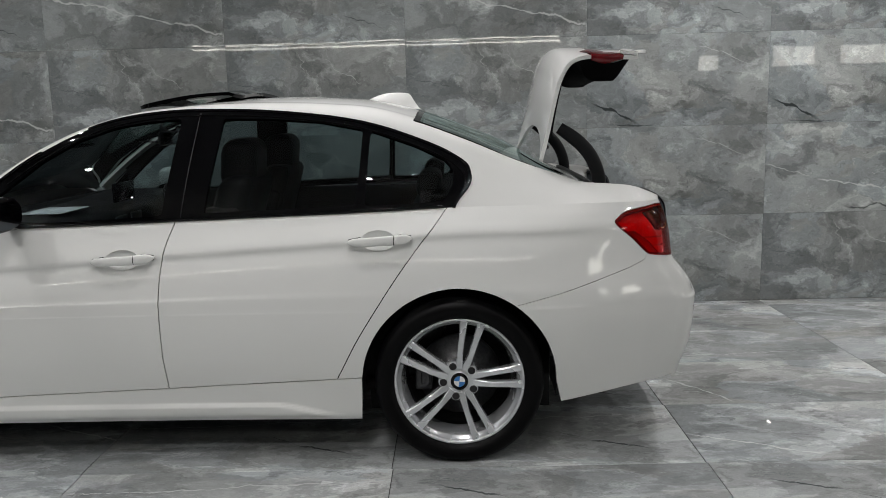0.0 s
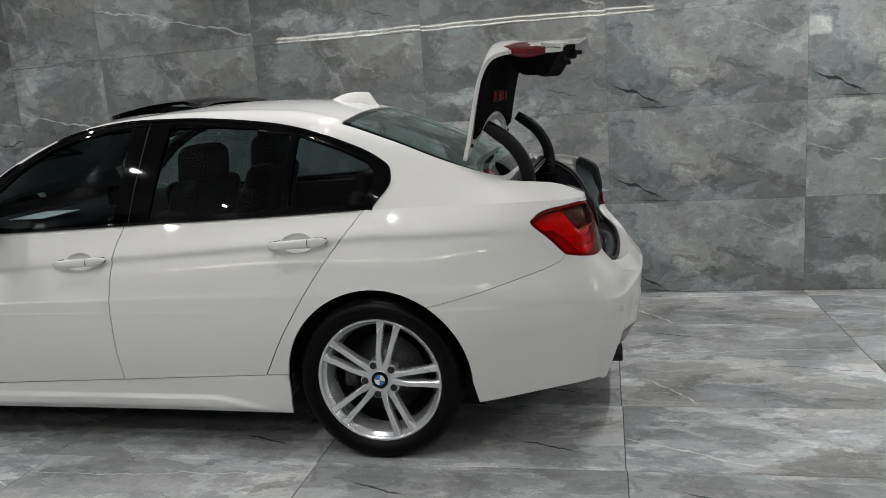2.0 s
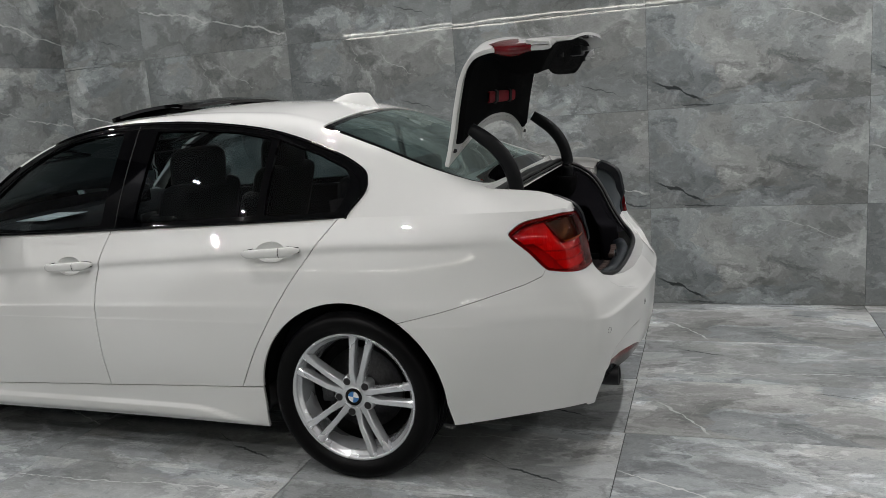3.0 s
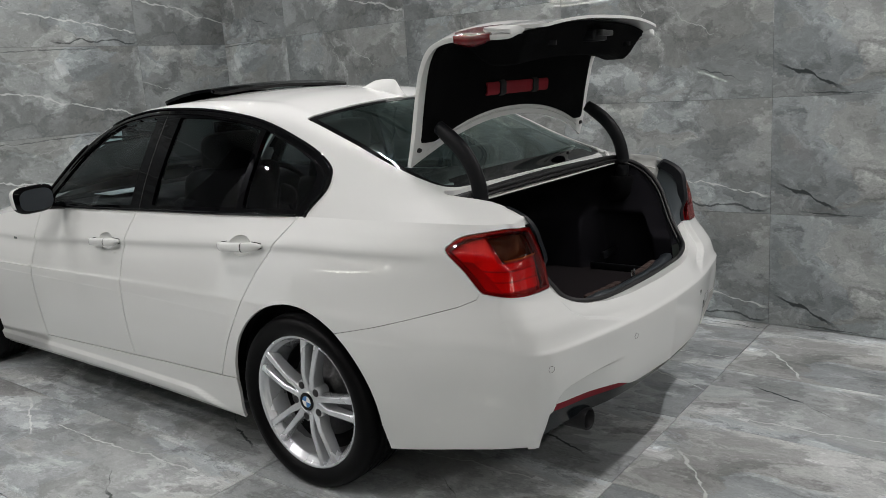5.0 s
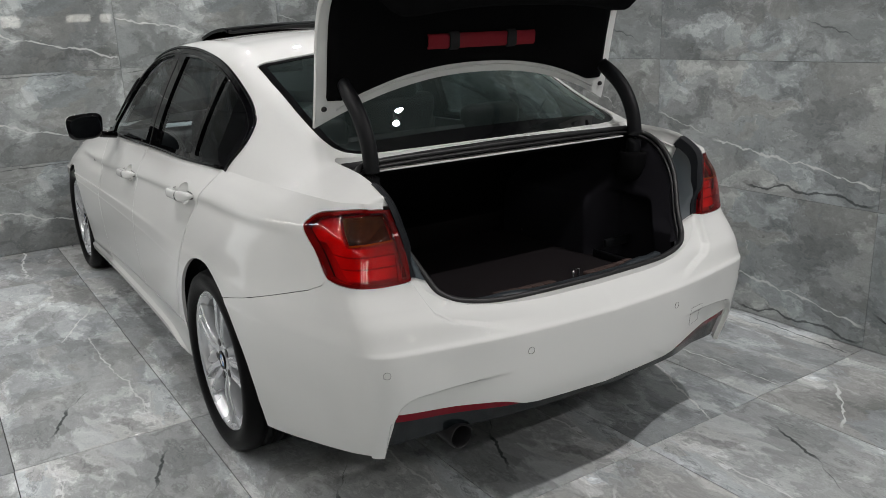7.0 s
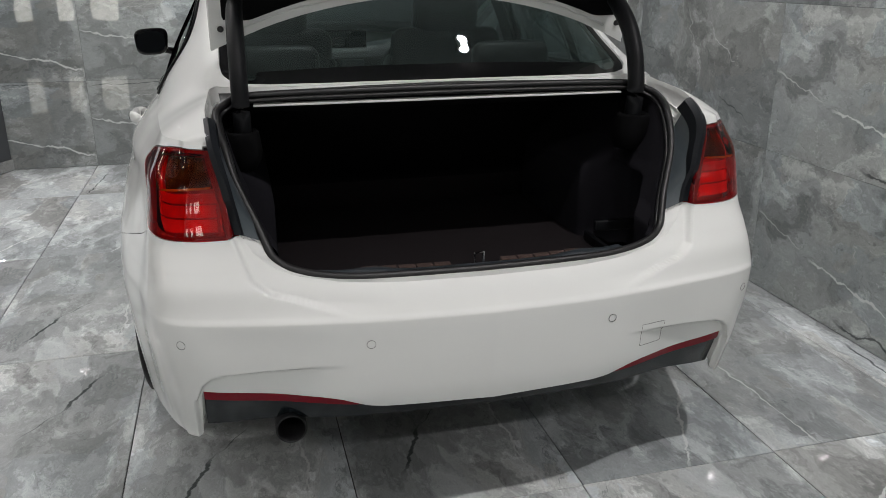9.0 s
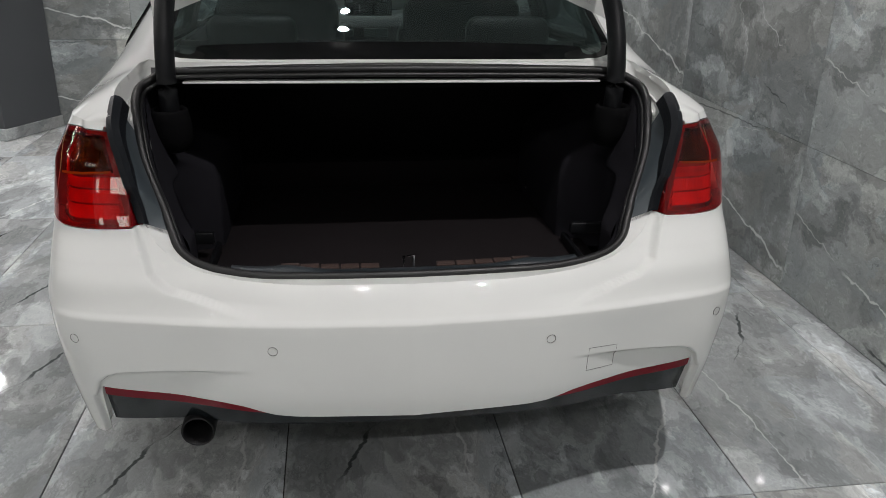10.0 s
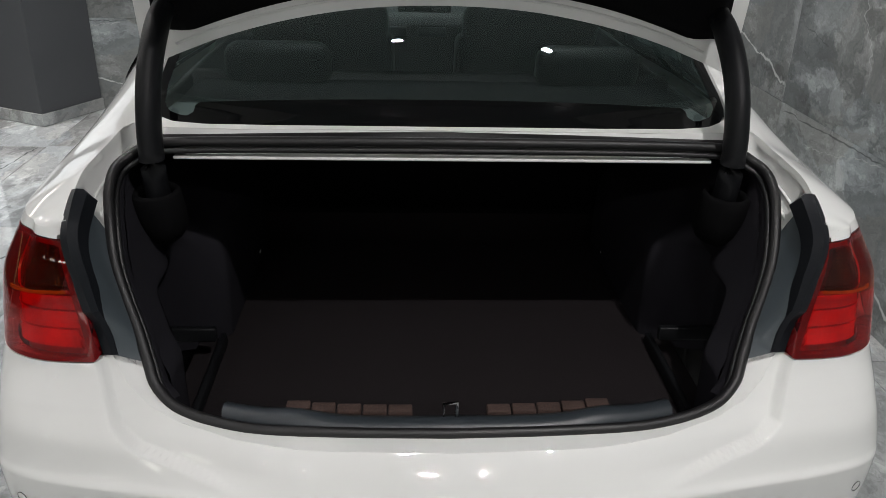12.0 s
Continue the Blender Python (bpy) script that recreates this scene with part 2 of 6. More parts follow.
    # thin broken hair lines, light and dark, along the borders of a cloud
    for shift, tint, f in ((3.3, (0.55, 0.57, 0.56), 0.28), (9.1, (0.07, 0.08, 0.08), 0.38)):
        off = node(nt, "VectorMath", {0: vw, 1: (shift, 0.4 * shift, 0.0)}, op="ADD").outputs[0]
        ridge = maths("ABSOLUTE", maths("SUBTRACT", noise_at(off, 1.9, 6.0, 0.55), 0.5))
        gate = ramp(nt, noise_at(off, 2.6, 3.0), [(0.54, 0.0), (0.60, f)])
        base = over(maths("MULTIPLY", ramp(nt, ridge, [(0.0015, 1.0), (0.0055, 0.0)]), gate), base, tint)
    # each tile a little lighter or darker
    base = times(base, node(nt, "MapRange", {0: rnd, 3: 0.90, 4: 1.10}).outputs[0])
    sep = node(nt, "SeparateXYZ", {0: tc})

    def streak(k, u0, w0, u1, w1, wide, wander, strength):
        steep = abs(w1 - w0) > abs(u1 - u0)
        u, w = (sep.outputs[1], sep.outputs[0]) if steep else (sep.outputs[0], sep.outputs[1])
        if steep:
            u0, w0, u1, w1 = w0, u0, w1, u1
        if u0 > u1:
            u0, w0, u1, w1 = u1, w1, u0, w0
        slope = (w1 - w0) / (u1 - u0)
        along = node(nt, "CombineXYZ", {0: u, 1: maths("MULTIPLY", w, 0.2), 2: 3.1 * seed + 1.7 * k}).outputs[0]
        n1 = maths("MULTIPLY", maths("SUBTRACT", noise_at(along, 5.0, 2.0), 0.5), wander * 2.4)
        n2 = maths("MULTIPLY", maths("SUBTRACT", noise_at(along, 24.0, 4.0, 0.6), 0.5), wander)
        line = maths("ADD", maths("ADD", maths("MULTIPLY", u, slope), w0 - slope * u0), maths("ADD", n1, n2))
        dist = maths("ABSOLUTE", maths("SUBTRACT", w, line))
        thick = node(nt, "MapRange", {0: noise_at(along, 16.0, 3.0), 1: 0.33, 2: 0.70, 3: wide * 0.25, 4: wide * 1.8}).outputs[0]
        core = node(nt, "MapRange", {0: maths("DIVIDE", dist, thick), 1: 0.5, 2: 1.0, 3: 1.0, 4: 0.0}).outputs[0]
        ends = maths("MULTIPLY", node(nt, "MapRange", {0: u, 1: u0 - 0.01, 2: u0 + 0.05, 3: 0.0, 4: 1.0}).outputs[0], node(nt, "MapRange", {0: u, 1: u1 - 0.05, 2: u1 + 0.01, 3: 1.0, 4: 0.0}).outputs[0])
        return maths("MULTIPLY", maths("MULTIPLY", core, ends), strength)

    for k, p in enumerate(veins):
        base = over(streak(k, *p), base, (0.66, 0.68, 0.67))
    for k, p in enumerate(cracks):
        base = over(streak(20 + k, *p), base, (0.035, 0.042, 0.042))
    wave = noise_at(v0, 3.2, 1.5)
    nrm = node(nt, "Bump", {"Height": wave, "Strength": glow_bump, "Distance": 0.01}).outputs[0]
    rr = node(nt, "MapRange", {0: fine, 1: 0.3, 2: 0.7, 3: rough * 0.7, 4: rough * 1.4}).outputs[0]
    principled(nt, out, {"Base Color": base, "Roughness": rr, "Specular IOR Level": 0.5, "Normal": nrm})
    return m


def glass(name, tint, gloss=1.0, haze_mix=0.0, sheen=(1, 1, 1)):
    """Thin tinted pane: see-through colour, mirror gloss by Fresnel."""
    m, nt, out = material(name)
    tr = node(nt, "BsdfTransparent", {0: (*tint, 1)}).outputs[0]
    gl = node(nt, "BsdfGlossy", {0: (*sheen, 1), "Roughness": 0.008}).outputs[0]
    fr = node(nt, "Fresnel", {0: 1.5}).outputs[0]
    fr = node(nt, "Math", {0: fr, 1: gloss}, op="MULTIPLY", clamp=True).outputs[0]
    mx = node(nt, "MixShader", {0: fr, 1: tr, 2: gl}).outputs[0]
    # pale green diffuse share, stands in for the ceiling's milky reflection
    if haze_mix:
        haze = node(nt, "BsdfDiffuse", {0: (0.28, 0.42, 0.40, 1)}).outputs[0]
        mx = node(nt, "MixShader", {0: haze_mix, 1: mx, 2: haze}).outputs[0]
    nt.links.new(mx, out.inputs[0])
    return m


def emit(name, color, power):
    m, nt, out = material(name)
    e = node(nt, "Emission", {0: (*color, 1), 1: power}).outputs[0]
    nt.links.new(e, out.inputs[0])
    return m


def lens_plastic(name, color, rough=0.06):
    """Coloured lamp plastic over ribbed reflectors."""
    m, nt, out = material(name)
    tc = node(nt, "TexCoord").outputs["Object"]
    blot = node(nt, "TexNoise", {"Vector": tc, "Scale": 16.0, "Detail": 4.0}).outputs[0]
    c = node(nt, "Mix", {0: 1.0, 6: (*color, 1), 7: ramp(nt, blot, [(0.3, 0.7), (0.7, 1.25)])}, dtype="RGBA", blend="MULTIPLY").outputs[2]
    ribs = node(nt, "TexNoise", {"Vector": node(nt, "Mapping", {"Vector": tc, "Scale": (1.0, 1.0, 0.12)}).outputs[0], "Scale": 150.0, "Detail": 1.0}).outputs[0]
    nrm = node(nt, "Bump", {"Height": ribs, "Strength": 0.35, "Distance": 0.003}).outputs[0]
    principled(nt, out, {"Base Color": c, "Roughness": 0.25, "Coat Weight": 0.8, "Coat Roughness": rough * 0.5, "Coat Normal": nrm, "Specular IOR Level": 0.3, "Normal": nrm})
    return m


M_PAINT = paint_white()
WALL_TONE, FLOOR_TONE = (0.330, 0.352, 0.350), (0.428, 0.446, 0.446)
WALL_PRINTS = [
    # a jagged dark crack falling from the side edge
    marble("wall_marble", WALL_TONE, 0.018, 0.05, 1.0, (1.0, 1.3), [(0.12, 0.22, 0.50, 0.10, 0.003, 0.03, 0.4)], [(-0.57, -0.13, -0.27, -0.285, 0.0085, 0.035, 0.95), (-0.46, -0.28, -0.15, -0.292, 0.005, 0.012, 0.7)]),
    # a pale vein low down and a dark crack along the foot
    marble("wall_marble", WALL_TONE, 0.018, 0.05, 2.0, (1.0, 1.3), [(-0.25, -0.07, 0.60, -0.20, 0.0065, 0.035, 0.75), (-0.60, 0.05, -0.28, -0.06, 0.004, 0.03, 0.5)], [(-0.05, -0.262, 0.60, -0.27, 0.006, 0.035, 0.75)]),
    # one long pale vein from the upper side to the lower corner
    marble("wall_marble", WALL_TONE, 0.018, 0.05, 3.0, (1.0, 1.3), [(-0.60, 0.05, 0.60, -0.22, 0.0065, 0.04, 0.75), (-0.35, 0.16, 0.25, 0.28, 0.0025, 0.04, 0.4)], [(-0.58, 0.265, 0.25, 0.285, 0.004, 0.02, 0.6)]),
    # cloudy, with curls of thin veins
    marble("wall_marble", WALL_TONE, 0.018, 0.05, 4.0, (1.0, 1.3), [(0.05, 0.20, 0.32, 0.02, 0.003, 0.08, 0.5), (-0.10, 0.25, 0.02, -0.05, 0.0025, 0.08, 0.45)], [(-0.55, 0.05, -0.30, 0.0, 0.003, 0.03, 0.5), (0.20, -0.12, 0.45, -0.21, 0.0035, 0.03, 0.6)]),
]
FLOOR_PRINTS = [
    marble("floor_marble", FLOOR_TONE, 0.04, 0.02, 5.0, (0.72, 1.25), [(-0.60, 0.12, 0.45, 0.02, 0.0075, 0.04, 0.85)], [(0.05, -0.20, 0.60, -0.26, 0.005, 0.03, 0.75)]),
    marble("floor_marble", FLOOR_TONE, 0.04, 0.02, 6.0, (0.72, 1.25), [(-0.60, -0.20, 0.60, -0.14, 0.004, 0.03, 0.6)], [(-0.42, 0.17, -0.18, 0.06, 0.006, 0.04, 0.85), (-0.18, 0.06, -0.05, -0.05, 0.0035, 0.03, 0.6)]),
    marble("floor_marble", FLOOR_TONE, 0.04, 0.02, 7.0, (0.72, 1.25), [(0.10, 0.25, 0.60, 0.02, 0.0075, 0.04, 0.8), (-0.55, 0.02, 0.0, -0.05, 0.003, 0.04, 0.5)], []),
    marble("floor_marble", FLOOR_TONE, 0.04, 0.02, 8.0, (0.72, 1.25), [(-0.50, 0.05, -0.25, -0.28, 0.0065, 0.04, 0.75)], [(0.15, 0.22, 0.58, 0.12, 0.004, 0.04, 0.7)]),
]
M_FLOOR = FLOOR_PRINTS[0]
M_WALLJOINT = simple("grey_wall_grout", (0.13, 0.14, 0.14), 0.8, grain=0.1)
M_GROUT = simple("dark_grout", (0.045, 0.047, 0.047), 0.85, grain=0.2, bump=0.3)
M_BLACKGLOSS = simple("gloss_black_trim", (0.0012, 0.0012, 0.0016), 0.03, coat=0.0, spec=0.25)
M_RUBBER = simple("black_rubber", (0.006, 0.006, 0.0066), 0.45, grain=0.15, scale=500, bump=0.25)
M_TYRE = simple("tyre_rubber", (0.0025, 0.0025, 0.0028), 0.42, grain=0.2, scale=350, bump=0.2, vary=0.15, spec=0.10)
M_CARPET = simple("black_carpet", (0.018, 0.0155, 0.0165), 0.95, grain=0.45, scale=900, bump=0.9, spec=0.04)
M_TRIM = simple("black_felt_trim", (0.0042, 0.0042, 0.0046), 0.9, grain=0.3, scale=800, bump=0.6, spec=0.06)
M_PLASTIC = simple("black_plastic", (0.0075, 0.008, 0.009), 0.42, grain=0.15, scale=700, bump=0.25, spec=0.16)
M_GREY = simple("dark_grey_plastic", (0.024, 0.030, 0.035), 0.42, grain=0.1, scale=600, bump=0.15)
M_BRACKET = simple("blue_black_plastic", (0.009, 0.0105, 0.013), 0.42, grain=0.12, scale=700, bump=0.2, spec=0.2)
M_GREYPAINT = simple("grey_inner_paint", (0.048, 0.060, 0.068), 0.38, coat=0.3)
M_ALLOY = simple("silver_alloy", (0.66, 0.68, 0.70), 0.26, metal=0.60, coat=0.6, grain=0.04)
M_STEEL = simple("brake_steel", (0.08, 0.08, 0.082), 0.4, metal=1.0, grain=0.2, scale=120)
M_DARKMETAL = simple("dark_cast_metal", (0.015, 0.015, 0.016), 0.5, metal=0.6, grain=0.2)
M_CHROME = simple("bright_metal", (0.7, 0.7, 0.7), 0.15, metal=1.0)
M_LEATHER = simple("black_leather", (0.0028, 0.0028, 0.0032), 0.5, grain=0.08, scale=220, bump=0.12, spec=0.10)
M_LINING = simple("pale_grey_lining", (0.34, 0.36, 0.37), 0.9, grain=0.1, scale=600, bump=0.3)
M_REDFELT = simple("red_cloth", (0.26, 0.010, 0.020), 0.8, grain=0.3, scale=700, bump=0.5)
M_STRAP = simple("black_strap", (0.014, 0.014, 0.015), 0.8, grain=0.3, scale=900, bump=0.5)
M_RED = lens_plastic("red_lamp_plastic", (0.62, 0.005, 0.009))
M_DEEPRED = lens_plastic("deep_red_lamp_plastic", (0.40, 0.005, 0.009))
M_AMBER = lens_plastic("smoked_amber_plastic", (0.034, 0.008, 0.0015))
M_REFLECTOR = simple("red_reflector", (0.17, 0.002, 0.010), 0.12, spec=0.25)
M_DIFFUSER = simple("dark_glossy_insert", (0.007, 0.010, 0.012), 0.16, spec=0.4, vary=0.2)
M_FELT = simple("black_lining_felt", (0.017, 0.0165, 0.020), 0.95, grain=0.4, scale=900, bump=0.8, spec=0.04)
M_GLASS = glass("tinted_side_glass", (0.46, 0.54, 0.55), 0.75)
M_REARGLASS = glass("tinted_rear_glass", (0.62, 0.78, 0.76), 1.6, 0.014, (0.86, 1.0, 0.97))
M_CLEARRED = glass("clear_red_cover", (0.85, 0.10, 0.08))
M_LIDRED = lens_plastic("lid_lamp_plastic", (0.12, 0.0015, 0.004))
M_RIMRED = lens_plastic("dark_red_rim_plastic", (0.13, 0.002, 0.004))
M_SMOKE = glass("smoked_lamp_cover", (0.55, 0.22, 0.09), 0.6)
M_AMBERGLINT = lens_plastic("amber_glint_plastic", (0.50, 0.13, 0.015))
M_SHELF = simple("grey_shelf_felt", (0.120, 0.134, 0.134), 0.9, grain=0.06, scale=500, bump=0.08)
M_PALE = simple("pale_far_wall_paint", (0.65, 0.65, 0.65), 0.6, grain=0.04)
M_MIRROR = simple("mirror_glass", (0.08, 0.09, 0.10), 0.02, metal=1.0, vary=0.0)
M_COLUMN = simple("charcoal_wall_paint", (0.060, 0.064, 0.070), 0.55, grain=0.05, scale=200, bump=0.1)
M_CEIL = simple("grey_ceiling_paint", (0.32, 0.32, 0.325), 0.9, grain=0.03)
M_PLASTER = simple("charcoal_far_wall_paint", (0.030, 0.032, 0.034), 0.6, grain=0.04)
M_BLUE = simple("badge_blue", (0.02, 0.16, 0.45), 0.3, coat=1.0)
M_WHITEBADGE = simple("badge_white", (0.75, 0.75, 0.75), 0.3, coat=1.0)
M_BROWN = simple("brown_foam", (0.040, 0.022, 0.017), 0.9, grain=0.4, scale=300, bump=0.5)
M_PAPER = simple("pale_card", (0.55, 0.60, 0.62), 0.7)
M_LAMP = emit("lamp_glow", (1.0, 0.97, 0.92), 60.0)
M_STRIP = emit("strip_glow", (1.0, 0.98, 0.88), 14.0)
M_REFLECTGLOW = emit("reflection_glow", (0.95, 0.98, 1.0), 0.8)
M_DAY = emit("day_glow", (1.0, 0.97, 0.88), 5.5)


# ---- room ----
def tile_mesh(name, w, h, d, bevel=0.0015):
    bm = boxed(-w / 2, w / 2, -h / 2, h / 2, -d, 0, 0)
    top = [e for e in bm.edges if all(v.co.z > -1e-6 for v in e.verts)]
    bmesh.ops.bevel(bm, geom=top, offset=bevel, segments=1, affect="EDGES")
    me = bpy.data.meshes.new(name)
    bm.to_mesh(me)
    bm.free()
    return me


ground = tagged(link("floor", boxed(FAR_W - 0.4, WALL_E + 0.4, WALL_S - 0.4, WALL_N + 0.3, -0.30, -0.006), M_GROUT, smooth=False), "polished grey marble-look floor tiles with thin dark joints", "floor", kind="structure")
wall_n = tagged(link("wall_north", boxed(FAR_W - 0.4, WALL_E + 0.4, WALL_N + 0.006, WALL_N + 0.3, -0.006, CEIL), M_WALLJOINT, smooth=False), "tall wall clad in polished grey marble-look tiles", "wall", kind="structure")
wall_w = tagged(link("wall_west", boxed(WALL_W - 0.25, WALL_W - 0.006, -2.76, WALL_N + 0.006, -0.006, CEIL), M_WALLJOINT, smooth=False), "wall ahead of the car clad in grey marble-look tiles", "wall", kind="structure")
tagged(link("wall_south", boxed(FAR_W - 0.4, WALL_E + 0.4, WALL_S - 0.3, WALL_S, -0.006, CEIL), M_PLASTER, smooth=False), "plain charcoal painted showroom wall", "wall", kind="structure")
# east and far-west walls are out of view, made pale to bounce light
tagged(link("wall_east", boxed(WALL_E, WALL_E + 0.3, WALL_S, WALL_N + 0.006, -0.006, CEIL), M_PALE, smooth=False), "unseen showroom wall, pale grey to bounce light", "wall", kind="structure")
tagged(link("wall_far_west", boxed(FAR_W - 0.3, FAR_W, WALL_S, WALL_N + 0.006, -0.006, CEIL), M_PALE, smooth=False), "unseen showroom wall, pale grey to bounce light", "wall", kind="structure")
tagged(link("ceiling", boxed(FAR_W - 0.4, WALL_E + 0.4, WALL_S - 0.3, WALL_N + 0.3, CEIL, CEIL + 0.2), M_CEIL, smooth=False), "plain grey showroom ceiling with downlights", "ceiling", kind="structure")

FX, FY = 1.192, 0.6075  # floor tile pitch
WX, WZ = 1.2, 0.602  # wall tile pitch
floor_tiles = [tile_mesh("floor_tile", FX - 0.003, FY - 0.003, 0.012) for _ in FLOOR_PRINTS]
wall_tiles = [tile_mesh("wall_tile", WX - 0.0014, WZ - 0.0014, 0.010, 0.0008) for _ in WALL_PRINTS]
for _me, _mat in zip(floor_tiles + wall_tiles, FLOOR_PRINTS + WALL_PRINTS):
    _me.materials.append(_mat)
# which print hangs where on the long wall: column -> rows from the floor up
WALL_PLAN = {1: (3, 1, 0, 3, 2), 0: (0, 0, 0, 3, 2), -1: (1, 1, 3, 2, 0), -2: (2, 3, 3, 3, 1), -3: (1, 2, 3, 2, 0), -4: (3, 0, 2, 3, 1)}


def lay_tiles():
    dice = random.Random(7)
    rot = Matrix.Rotation(0.008, 4, "Z")
    for i in range(-10, 5):
        for j in range(-7, 5):
            kind = dice.randrange(4)
            turn = Matrix.Rotation(math.pi * dice.randrange(2), 4, "Z")
            p = Vector((0.915 + FX * (i + 0.5), -0.935 + FY * (j + 0.5), 0.0))
            p = Vector((p.x - 0.016 * p.y, p.y + 0.006 * p.x, 0.0))
            if p.x < FAR_W or (p.x < WALL_W - 0.5 and p.y > -2.6) or p.x > WALL_E + 0.3 or p.y > WALL_N + 0.2 or p.y < WALL_S - 0.2:
                continue
            t = new("tile", floor_tiles[kind])
            t.parent = ground
            t.matrix_basis = Matrix.Translation(p) @ rot @ turn
    up = Matrix.Rotation(math.pi / 2, 4, "X")
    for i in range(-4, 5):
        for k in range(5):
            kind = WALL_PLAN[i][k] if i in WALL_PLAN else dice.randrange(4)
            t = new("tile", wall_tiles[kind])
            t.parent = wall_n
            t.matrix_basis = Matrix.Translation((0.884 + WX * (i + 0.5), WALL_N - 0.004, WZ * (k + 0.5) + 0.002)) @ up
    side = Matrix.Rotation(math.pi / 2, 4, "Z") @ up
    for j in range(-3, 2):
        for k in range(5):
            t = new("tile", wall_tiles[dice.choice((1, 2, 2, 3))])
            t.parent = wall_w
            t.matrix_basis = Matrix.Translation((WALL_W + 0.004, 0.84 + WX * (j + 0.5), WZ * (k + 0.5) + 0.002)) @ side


# ---- the car's skin ----
CAR = tagged(empty("car", 0, -0.008, 0), "white four-door saloon car, boot open, on marble floor", "car")
LEV = [0.17, 0.20, 0.29, 0.42, 0.55, 0.598, 0.612, 0.663, 0.70, 0.76, 0.85, 0.89, 0.93, 0.975]
FRONT = [(-3.44, 0.0), (-3.43, 0.30), (-3.38, 0.62), (-3.27, 0.775), (-3.08, 0.848), (-2.81, 0.872), (-2.4, 0.872), (-1.9, 0.866), (-1.4, 0.866), (-0.9, 0.872), (-0.45, 0.885)]
FRONT_IN = [-0.040, -0.028, -0.020, -0.006, 0.0, 0.0, -0.001, -0.003, -0.008, -0.016, -0.032, -0.042, -0.068, -0.100]
DROP = [0, 0, 0, 0, 0, 0, 0.005, 0.012, 0.03, 0.045, 0.056, 0.056, 0.043, 0.0275]
# plan of the rear half at each height: (x, half width) from the axle to the tail middle
REAR = {}
REAR[0.17] = [(0, .855), (.22, .855), (.40, .838), (.54, .805), (.68, .757), (.78, .705), (.84, .64), (.885, .45), (.925, .25), (.94, 0)]
REAR[0.20] = [(0, .86), (.22, .86), (.40, .843), (.54, .81), (.69, .762), (.79, .71), (.85, .645), (.895, .45), (.935, .25), (.95, 0)]
REAR[0.29] = [(0, .872), (.22, .874), (.40, .855), (.55, .825), (.70, .775), (.81, .725), (.872, .665), (.925, .46), (.965, .25), (.98, 0)]
REAR[0.42] = [(0, .885), (.22, .887), (.40, .873), (.55, .84), (.70, .79), (.83, .745), (.915, .67), (.965, .48), (1.002, .27), (1.015, 0)]
REAR[0.55] = [(0, .893), (.22, .895), (.40, .882), (.56, .85), (.71, .80), (.845, .755), (.925, .688), (.975, .495), (1.014, .27), (1.029, 0)]
REAR[0.598] = [(0, .893), (.22, .895), (.40, .881), (.56, .847), (.71, .798), (.846, .755), (.925, .690), (.979, .50), (1.017, .27), (1.032, 0)]
REAR[0.612] = [(0, .892), (.22, .893), (.40, .878), (.56, .846), (.71, .797), (.843, .754), (.916, .689), (.966, .505), (1.007, .27), (1.021, 0)]
REAR[0.663] = [(0, .889), (.22, .889), (.40, .871), (.555, .835), (.702, .786), (.824, .745), (.896, .686), (.940, .518), (.968, .28), (.980, 0)]
REAR[0.70] = [(0, .882), (.22, .88), (.40, .86), (.55, .822), (.692, .777), (.803, .740), (.870, .683), (.905, .537), (.915, .29), (.92, 0)]
REAR[0.76] = [(0, .872), (.22, .868), (.40, .845), (.54, .808), (.67, .763), (.77, .731), (.828, .677), (.862, .56), (.885, .30), (.89, 0)]
REAR[0.85] = [(0, .85), (.22, .845), (.40, .825), (.53, .79), (.66, .75), (.76, .72), (.815, .67), (.846, .58), (.865, .30), (.87, 0)]
REAR[0.89] = [(0, .838), (.22, .832), (.40, .812), (.53, .781), (.65, .745), (.75, .715), (.805, .665), (.838, .59), (.855, .30), (.86, 0)]
REAR[0.93] = [(0, .808), (.22, .80), (.40, .785), (.52, .76), (.63, .731), (.73, .70), (.785, .657), (.826, .60), (.845, .30), (.85, 0)]
REAR[0.975] = [(0, .768), (.22, .757), (.40, .742), (.51, .728), (.61, .71), (.70, .686), (.755, .655), (.803, .607), (.83, .30), (.835, 0)]
for _z in REAR:
    _k = float(np.interp(_z, [0.55, 0.598, 0.70, 0.76, 0.93, 0.975], [0.45, 0.48, 0.85, 1.0, 1.0, 0.9]))
    REAR[_z] = [(x + (0.010 * _k if c in (5, 6) else 0.0), w + _k * (0, 0, 0, 0.004, 0.012, 0.022, 0.020, 0.004, 0, 0)[c]) for c, (x, w) in enumerate(REAR[_z])]
NODES = len(FRONT) + 10
FRONT_SQUASH = ([-3.5, -3.4, -3.1, -2.65, -2.3, -1.9, 0, 2], [0.12, 0.15, 0.38, 0.68, 0.87, 1, 1, 1])


